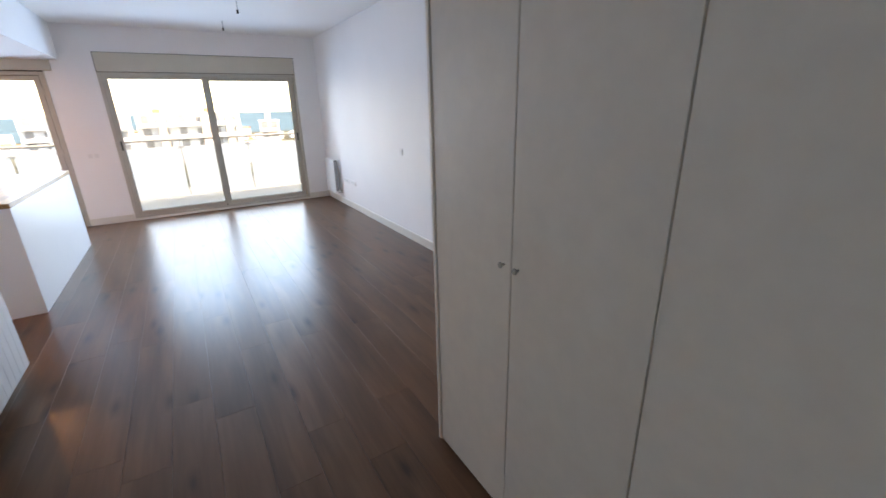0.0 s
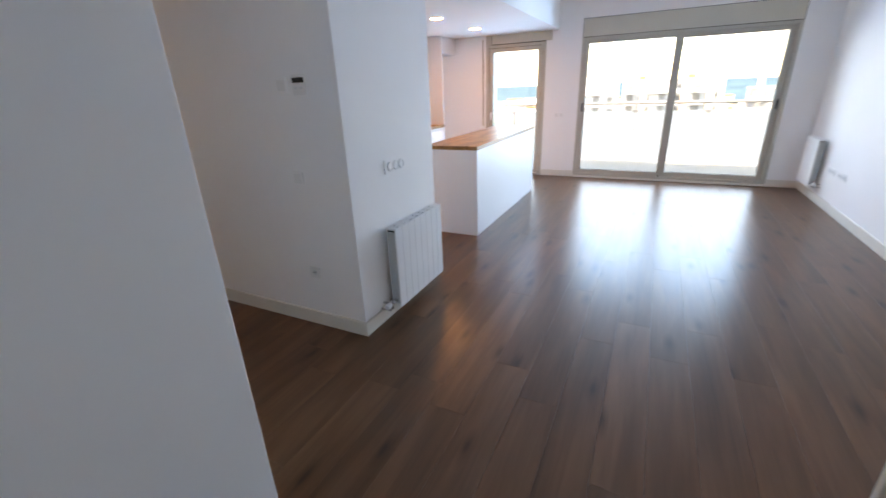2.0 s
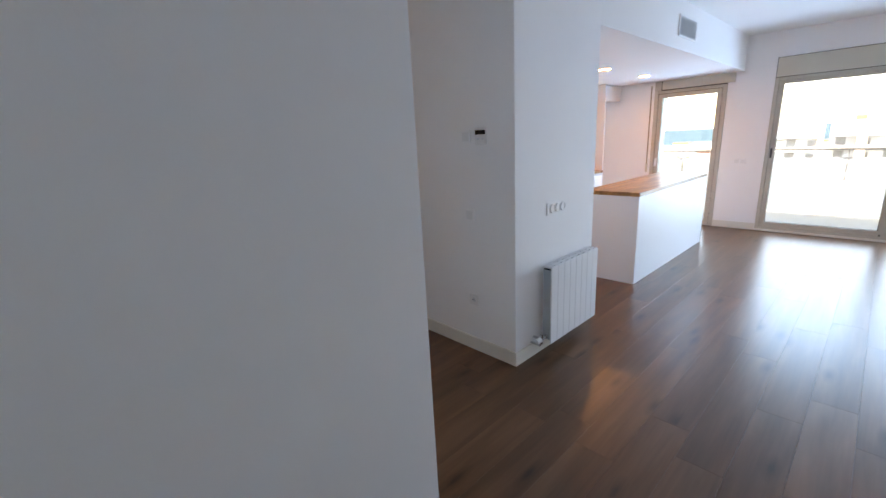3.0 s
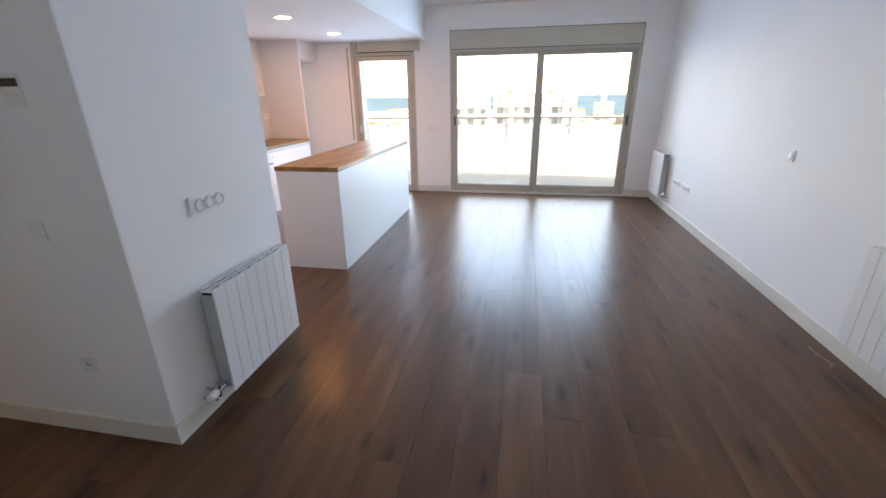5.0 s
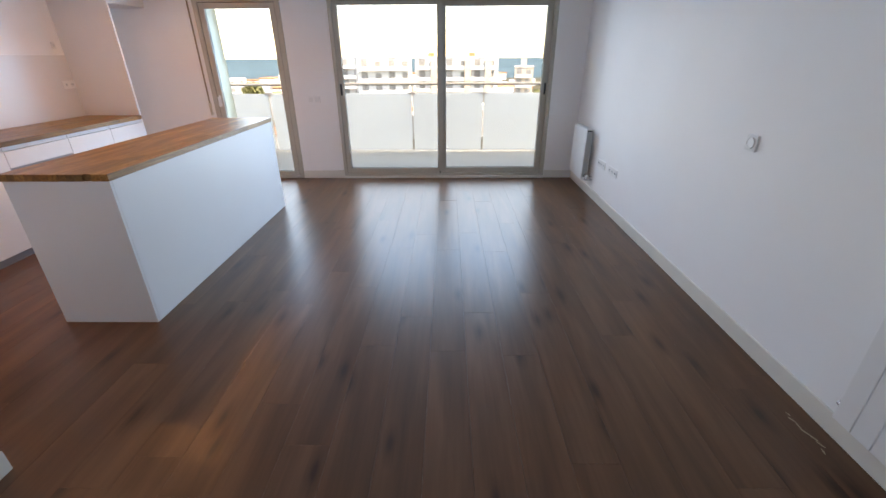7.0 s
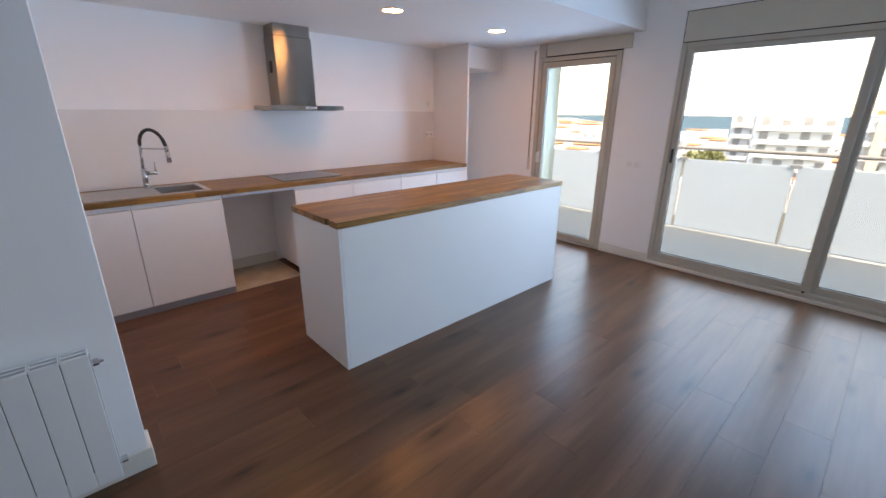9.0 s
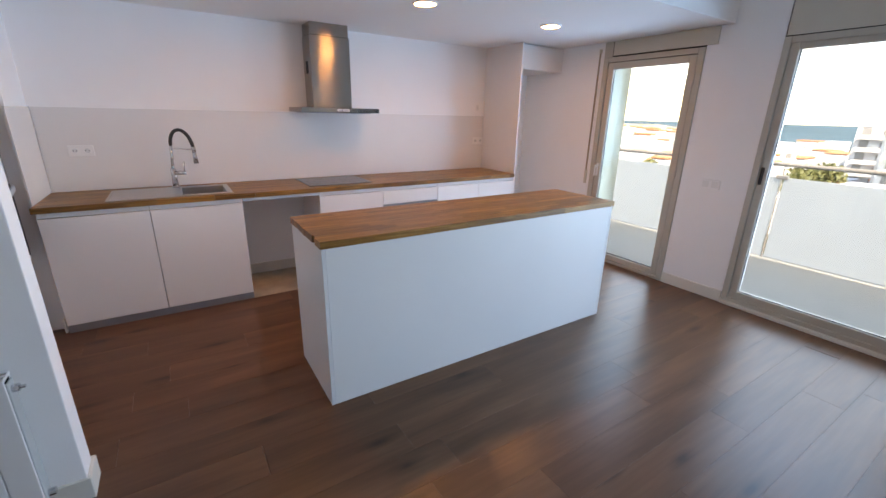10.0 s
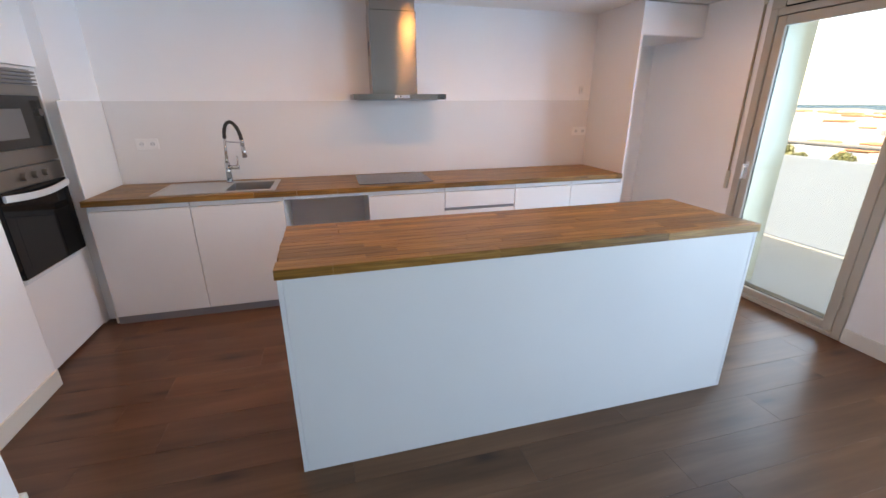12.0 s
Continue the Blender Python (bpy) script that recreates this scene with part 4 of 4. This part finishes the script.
t = plate_on("thermostat", (-1.467, YP, 1.493), (0, -1), 0.090, 0.105, "white room thermostat with a dark display", "thermostat")
part("display", box(shape(), (-0.040, -0.0115, 0.010), (0.040, -0.0085, 0.036), 0.0006), M_DISPLAY, t, local=True)
for u in (-0.02, 0.02):
    part("button", box(shape(), (u - 0.008, -0.0115, -0.022), (u + 0.008, -0.0085, -0.012), 0.0006), M_RAIL, t, local=True)
t = plate_on("blank_plate", (-1.592, YP, 1.493), (0, -1), 0.08, 0.08, "white blank plate beside the thermostat", "switch")
part("cover", box(shape(), (-0.028, -0.0105, -0.028), (0.028, -0.009, 0.028), 0.0006), M_PLASTIC, t, local=True)
t = plate_on("power_socket", (-1.565, YP, 0.385), (0, -1), 0.078, 0.078, "single white power socket low on the hall wall", "socket")
socket_face(t, (0, -1), 0.0)
t = plate_on("blank_plate", (-1.58, YP, 0.985), (0, -1), 0.078, 0.078, "white blank plate on the hall wall", "switch")
part("cover", box(shape(), (-0.028, -0.0105, -0.028), (0.028, -0.009, 0.028), 0.0006), M_PLASTIC, t, local=True)

# air grille in the side of the lowered ceiling
gr = thing("air_vent", (XP, 5.08, 2.31), "white slatted air grille in the lowered ceiling's side", "air vent")
GY0, GY1, GZ0, GZ1 = 4.84, 5.33, 2.312, 2.50
part("backing", box(shape(), (XP - 0.003, GY0 + 0.01, GZ0 + 0.01), (XP + 0.002, GY1 - 0.01, GZ1 - 0.01)), M_GAP, gr)
b = shape()
for lo, hi in (((GY0, GZ0), (GY1, GZ0 + 0.018)), ((GY0, GZ1 - 0.018), (GY1, GZ1)), ((GY0, GZ0 + 0.018), (GY0 + 0.018, GZ1 - 0.018)), ((GY1 - 0.018, GZ0 + 0.018), (GY1, GZ1 - 0.018))):
    box(b, (XP - 0.003, lo[0], lo[1]), (XP + 0.012, hi[0], hi[1]), 0.002)
part("frame", b, M_PLASTIC, gr)
for k in range(9):
    z = GZ0 + 0.026 + k * 0.0165
    b = shape()
    box(b, (XP + 0.002, GY0 + 0.018, z), (XP + 0.010, GY1 - 0.018, z + 0.005))
    part("slat", b, M_PLASTIC, gr)

# downlights in the kitchen ceiling
for y in (4.18, 5.38, 6.58):
    dl = thing("downlight", (-2.17, y, ZK), "round recessed downlight, switched on, in the kitchen ceiling", "ceiling light", "kitchen downlights")
    part("trim_ring", ring(shape(), (-2.17, y, ZK), (0, 0, -1), 0.088, 0.072, 0.008, 32), M_PLASTIC, dl)
    b = shape()
    rod(b, (-2.17, y, ZK - 0.004), (-2.17, y, ZK), 0.073, 32)
    part("diffuser", b, M_LAMP, dl, "glowing warm-white diffuser")

# downlight of the far hall, which lights its end wall
dl = thing("downlight", (-4.10, 2.0, ZC), "round recessed downlight, switched on, in the hall ceiling", "ceiling light", "hall downlights")
part("trim_ring", ring(shape(), (-4.10, 2.0, ZC), (0, 0, -1), 0.088, 0.072, 0.008, 32), M_PLASTIC, dl)
part("diffuser", rod(shape(), (-4.10, 2.0, ZC - 0.004), (-4.10, 2.0, ZC), 0.073, 32), M_HALL, dl, "glowing warm-white diffuser")

# bare lamp cables on the living-room ceiling
for x, y in ((0.72, 5.45), (0.68, 6.62)):
    w = thing("lamp_cable", (x, y, ZC - 0.12), "bare lamp cable with connector hanging from the ceiling", "cable", "ceiling cables")
    part("cable", tube(shape(), [(x, y, ZC), (x + 0.003, y, ZC - 0.04), (x - 0.002, y + 0.002, ZC - 0.085)], 0.004, 8), M_GREY, w)
    part("connector", box(shape(), (x - 0.011, y - 0.007, ZC - 0.12), (x + 0.009, y + 0.009, ZC - 0.083), 0.003), M_BLACK, w)

# pale scuffs on the planks beside the skirting
scuff = thing("floor_scuff", (2.015, 3.52, 0.0), "pale plaster scuff marks on the dark floor", "scuff")
rng = random.Random(21)
for k in range(7):
    b = shape()
    x, y = 2.015 + rng.uniform(-0.02, 0.02), 3.42 + k * 0.032
    a, ln = rng.uniform(-0.5, 0.5), rng.uniform(0.012, 0.04)
    q = [(x + rng.uniform(0.002, 0.006) * math.cos(t) + ln * 0.5 * math.sin(t) * math.sin(a), y + ln * 0.5 * math.sin(t)) for t in [i * math.tau / 9 for i in range(9)]]
    lo = [b.verts.new((u, v, 0.0002)) for u, v in q]
    hi = [b.verts.new((u, v, 0.0012)) for u, v in q]
    b.faces.new(hi)
    for i in range(9):
        b.faces.new((lo[i], lo[(i + 1) % 9], hi[(i + 1) % 9], hi[i]))
    part("flake", b, M_SUB, scuff)

# ---- balcony ----
YB = 9.40
solid("balcony_floor", (-7.0, YO, -0.25), (6.0, YB + 0.12, -0.02), M_TERR, "pale balcony floor", "floor")
solid("facade_left", (-7.0, YO - 0.3, -0.25), (XW - 0.25, YO, ZC + 0.3), M_RENDER, "pale rendered outside wall", "wall")
solid("facade_right", (XE + 0.25, YO - 0.3, -0.25), (6.0, YO, ZC + 0.3), M_RENDER, "pale rendered outside wall", "wall")
bal = thing("balustrade", (0, YB, -0.02), "balcony railing of milky glass panels with metal handrail", "railing")
POSTS = [-5.95, -4.77, -3.60, -2.43, -1.26, -0.09, 1.07, 2.24, 3.41, 4.58]
b = shape()
rod(b, (-6.9, YB, 1.045), (5.9, YB, 1.045), 0.022, 14)
part("handrail", b, M_RAILM, bal)
for x0, x1 in zip(POSTS, POSTS[1:]):
    part("glass_panel", box(shape(), (x0 + 0.016, YB + 0.004, 0.0), (x1 - 0.016, YB + 0.016, 0.905), 0.002), M_MILKY, bal, "milky white glass panel")
for x in POSTS:
    part("post", box(shape(), (x - 0.006, YB - 0.007, -0.02), (x + 0.006, YB + 0.003, 1.03), 0.002), M_RAILM, bal)
    part("clamp", box(shape(), (x - 0.055, YB - 0.012, 0.885), (x + 0.055, YB + 0.03, 0.925), 0.003), M_GREY, bal)

# ---- outside ----
ZG = -17.0


def sheet(name, lo, hi, z, mat, label, category):
    b = shape()
    b.faces.new([b.verts.new((x, y, z)) for x, y in ((lo[0], lo[1]), (hi[0], lo[1]), (hi[0], hi[1]), (lo[0], hi[1]))])
    return tagged(new(name, mesh_of(b, name, mat)), label, category, "", "structure")


sheet("ground", (-1500, -300), (1500, 420), ZG, M_GROUND, "dry pale town ground", "ground")
def direction(az, dist):
    return 0.5 + dist * math.sin(radians(az)), 3.0 + dist * math.cos(radians(az))


cape = shape()
cape.faces.new([cape.verts.new((*direction(az, d), ZG - 0.03)) for az, d in ((-27.0, 380), (-27.0, 1000), (-31.0, 1900), (-60.0, 2600), (-85.0, 2600), (-85.0, 380))])
tagged(new("ground", mesh_of(cape, "ground", M_CAPE)), "pale built-up headland beside the sea", "ground", "", "structure")
sheet("water", (-4800, -500), (4800, 4800), ZG - 0.6, M_SEA, "blue sea reaching the horizon", "sea")


PANES = {}


def pane_mesh(w, h):
    if (w, h) not in PANES:
        PANES[w, h] = mesh_of(box(shape(), (-w / 2, -0.06, 0), (w / 2, 0.06, h)), "window", M_PANE)
    return PANES[w, h]


def block(az, dist, width, depth, floors, mat, label, balconies=True, penthouse=True, face=0.0):
    """An apartment house whose front looks at the flat."""
    x, y = direction(az, dist)
    t = thing("apartment_building", (x, y, ZG), label, "apartment building", "town buildings", turn=-az + face)
    h = floors * 3.0
    part("wall", box(shape(), (-width / 2, 0, 0), (width / 2, depth, h), 0.0), mat, t, local=True)
    b = shape()
    box(b, (-width / 2 - 0.2, -0.2, h), (width / 2 + 0.2, depth + 0.2, h + 0.35))
    roof = part("roof", b, M_FACADE, t, local=True)
    if penthouse:
        part("stair_head", box(shape(), (-width * 0.18, depth * 0.3, h + 0.35), (width * 0.12, depth * 0.7, h + 2.6)), mat, roof, local=True)
    bays = max(2, int(width / 3.6))
    for f in range(floors):
        for k in range(bays):
            u = -width / 2 + (k + 0.5) * width / bays
            o = new("window", pane_mesh(1.7, 1.7 if k % 2 else 2.1))
            o.parent, o.location = t, (u, -0.02, f * 3.0 + 0.6)
        if balconies and f:
            b = shape()
            box(b, (-width / 2 + 0.6, -1.5, f * 3.0 - 0.1), (width / 2 - 0.6, 0, f * 3.0 + 0.1))
            box(b, (-width / 2 + 0.6, -1.5, f * 3.0 + 0.1), (width / 2 - 0.6, -1.38, f * 3.0 + 0.95))
            part("balcony", b, M_FACADE, t, local=True)
    return t


block(-12.2, 150, 7.5, 12, 6, M_FACADE, "slim white apartment tower with balconies")
block(-8.0, 125, 15, 12, 6, M_FACADE, "broad white apartment block with balconies and a roof storey", face=6)
long_block = block(1.1, 130, 24, 14, 6, M_FACADE, "long white apartment block with beige piers and flat roof", penthouse=False)
for u in (-6.5, 3.2, 9.0):
    part("pier", box(shape(), (u - 0.9, -1.7, 0.0), (u + 0.9, 0.1, 17.4), 0.03), M_FACADE_B, long_block, "beige rendered pier", local=True)
for u in (-7.5, 4.5):
    part("roof_plant", box(shape(), (u - 0.9, 4.0, 18.35), (u + 0.9, 6.0, 19.4), 0.05), M_ROOF, long_block, "dark rooftop plant box", local=True)
block(9.6, 150, 6, 10, 5, M_FACADE_B, "beige apartment house with white balconies")
block(17.5, 150, 16, 12, 5, M_FACADE, "white apartment block with balconies", face=-16)
block(-20.0, 190, 16, 12, 3, M_FACADE, "low white apartment house", False)
block(-27.0, 230, 20, 12, 3, M_FACADE, "low white apartment house", False)
block(-35.0, 210, 18, 12, 2, M_FACADE, "low white terrace house", False, False)
block(-43.0, 200, 24, 12, 3, M_FACADE, "low white apartment house", False)
block(-52.0, 180, 20, 12, 3, M_FACADE, "low white apartment house", False)

rng = random.Random(11)
bw, br = shape(), shape()
for k in range(260):
    az, dist = rng.uniform(-75, 40), rng.uniform(90, 400)
    x, y = direction(az, dist)
    w, d, h = rng.uniform(5, 14), rng.uniform(6, 12), rng.uniform(3, 7.5)
    box(bw, (x - w / 2, y - d / 2, ZG), (x + w / 2, y + d / 2, ZG + h))
    if rng.random() < 0.35:
        box(br, (x - w / 2 - 0.3, y - d / 2 - 0.3, ZG + h), (x + w / 2 + 0.3, y + d / 2 + 0.3, ZG + h + 0.9), 0.42)
for k in range(150):
    x, y = direction(rng.uniform(-75, -28), rng.uniform(400, 1000))
    w, d, h = rng.uniform(8, 22), rng.uniform(8, 14), rng.uniform(3, 9)
    box(bw, (x - w / 2, y - d / 2, ZG), (x + w / 2, y + d / 2, ZG + h))
    if rng.random() < 0.5:
        box(br, (x - w / 2 - 0.3, y - d / 2 - 0.3, ZG + h), (x + w / 2 + 0.3, y + d / 2 + 0.3, ZG + h + 1.6), 0.42)
houses = thing("distant_houses", (0, 200, ZG), "scattered low white houses, some with terracotta roofs", "houses", kind="stuff")
part("house_walls", bw, M_FACADE, houses)
part("house_roofs", br, M_ROOF, houses)


def tree_meshes(seed):
    rng = random.Random(seed)
    crown = shape()
    for k in range(700):
        u, v, w = (rng.gauss(0, 1) for _ in range(3))
        q = Vector((u, v, w)).normalized() * rng.random() ** 0.4
        lump = 1 + 0.35 * noise.noise(q * 2.2 + Vector((seed, 0, 0)))
        p = Vector((q.x * 2.6, q.y * 2.6, 4.6 + q.z * 1.9)) * 1.0
        p = Vector((p.x * lump, p.y * lump, p.z))
        r = rng.uniform(0.18, 0.38)
        a = Vector([rng.uniform(-1, 1) for _ in range(3)]).normalized()
        c = a.orthogonal().normalized()
        e = a.cross(c)
        crown.faces.new([crown.verts.new(p + r * s) for s in (c, e, -c, -e)])
    trunk = shape()
    rod(trunk, (0, 0, 0), (0.1, 0, 3.0), 0.22, 8, 0.14)
    for k in range(5):
        a = k * 1.26
        rod(trunk, (0.1, 0, 2.6 + 0.1 * k), (1.4 * math.cos(a), 1.4 * math.sin(a), 4.4), 0.09, 6, 0.03)
    return mesh_of(crown, "crown", M_LEAF), mesh_of(trunk, "trunk", M_BARK)


TREES = [tree_meshes(s) for s in (1, 2, 3)]
rng = random.Random(4)
for k, (az, dist, s) in enumerate([(0.2, 92, 1.05), (1.4, 90, 1.15), (2.6, 93, 1.05), (-16.5, 120, 1.2), (-14.8, 125, 1.3), (8.2, 100, 1.2), (12.0, 100, 1.3), (-29, 110, 0.9), (-31, 130, 1.0), (-33, 120, 0.9), (-36, 150, 1.1), (-40, 140, 0.9), (-46, 130, 0.9), (-24, 150, 1.3)] + [(rng.uniform(-50, 20), rng.uniform(90, 210), rng.uniform(0.6, 1.0)) for _ in range(12)]):
    x, y = direction(az, dist)
    t = thing("tree", (x, y, ZG), "round-crowned green tree between the houses", "tree", "town trees", turn=rng.uniform(0, 360))
    t.scale = (s, s, s * rng.uniform(0.9, 1.3) * 1.2)
    for name, me in zip(("crown", "trunk"), TREES[k % 3]):
        o = new(name, me)
        o.parent = t

# ---- plank floor ----
floor = thing("floor", (0, 0, 0), "dark walnut laminate plank floor with a satin sheen", "floor", kind="structure")
part("underlay", box(shape(), (-4.75, -1.6, -0.2), (XE, YN + 0.01, -0.010)), M_UNDER, floor)
part("bare_patch", box(shape(), (XW, 4.182, -0.009), (XF - 0.02, 4.766, 0.002)), M_SUB, floor, "bare pale floor in the appliance gap")
PW, PL = 0.193, 1.29
PLANKS = {}


def plank(w, ln):
    key = (round(w, 3), round(ln, 2))
    if key not in PLANKS:
        PLANKS[key] = mesh_of(box(shape(), (-w / 2 + 0.0003, -ln / 2 + 0.0003, -0.0095), (w / 2 - 0.0003, ln / 2 - 0.0003, 0.0), 0.0004), "plank", M_FLOOR)
    return PLANKS[key]


rng = random.Random(8)
k0 = math.floor((-4.70 - 0.012) / PW)
for k in range(k0, math.ceil((XE - 0.012) / PW)):
    xa, xb = max(0.012 + k * PW, -4.70), min(0.012 + (k + 1) * PW, XE)
    y_lo, y_hi = -1.6, YN - 0.001
    if xb < XW:
        y_lo, y_hi = 0.65, 3.3
    elif xb <= XL:
        y_lo = YL
    elif xa >= XD + 0.05:
        y_lo = 1.40
    y = y_lo - rng.uniform(0.05, 1.2)
    while y < y_hi - 1e-6:
        a, b1 = max(y, y_lo), min(y + PL, y_hi)
        y += PL
        if b1 - a < 0.02 or xb - xa < 0.01:
            continue
        if XW < xa and xb < XF - 0.02 and a > 2.9 and b1 < 7.0 and not (a < 4.8 and b1 > 4.1):
            continue
        o = new("plank", plank(xb - xa, b1 - a))
        o.parent, o.location = floor, ((xa + xb) / 2, (a + b1) / 2, 0)
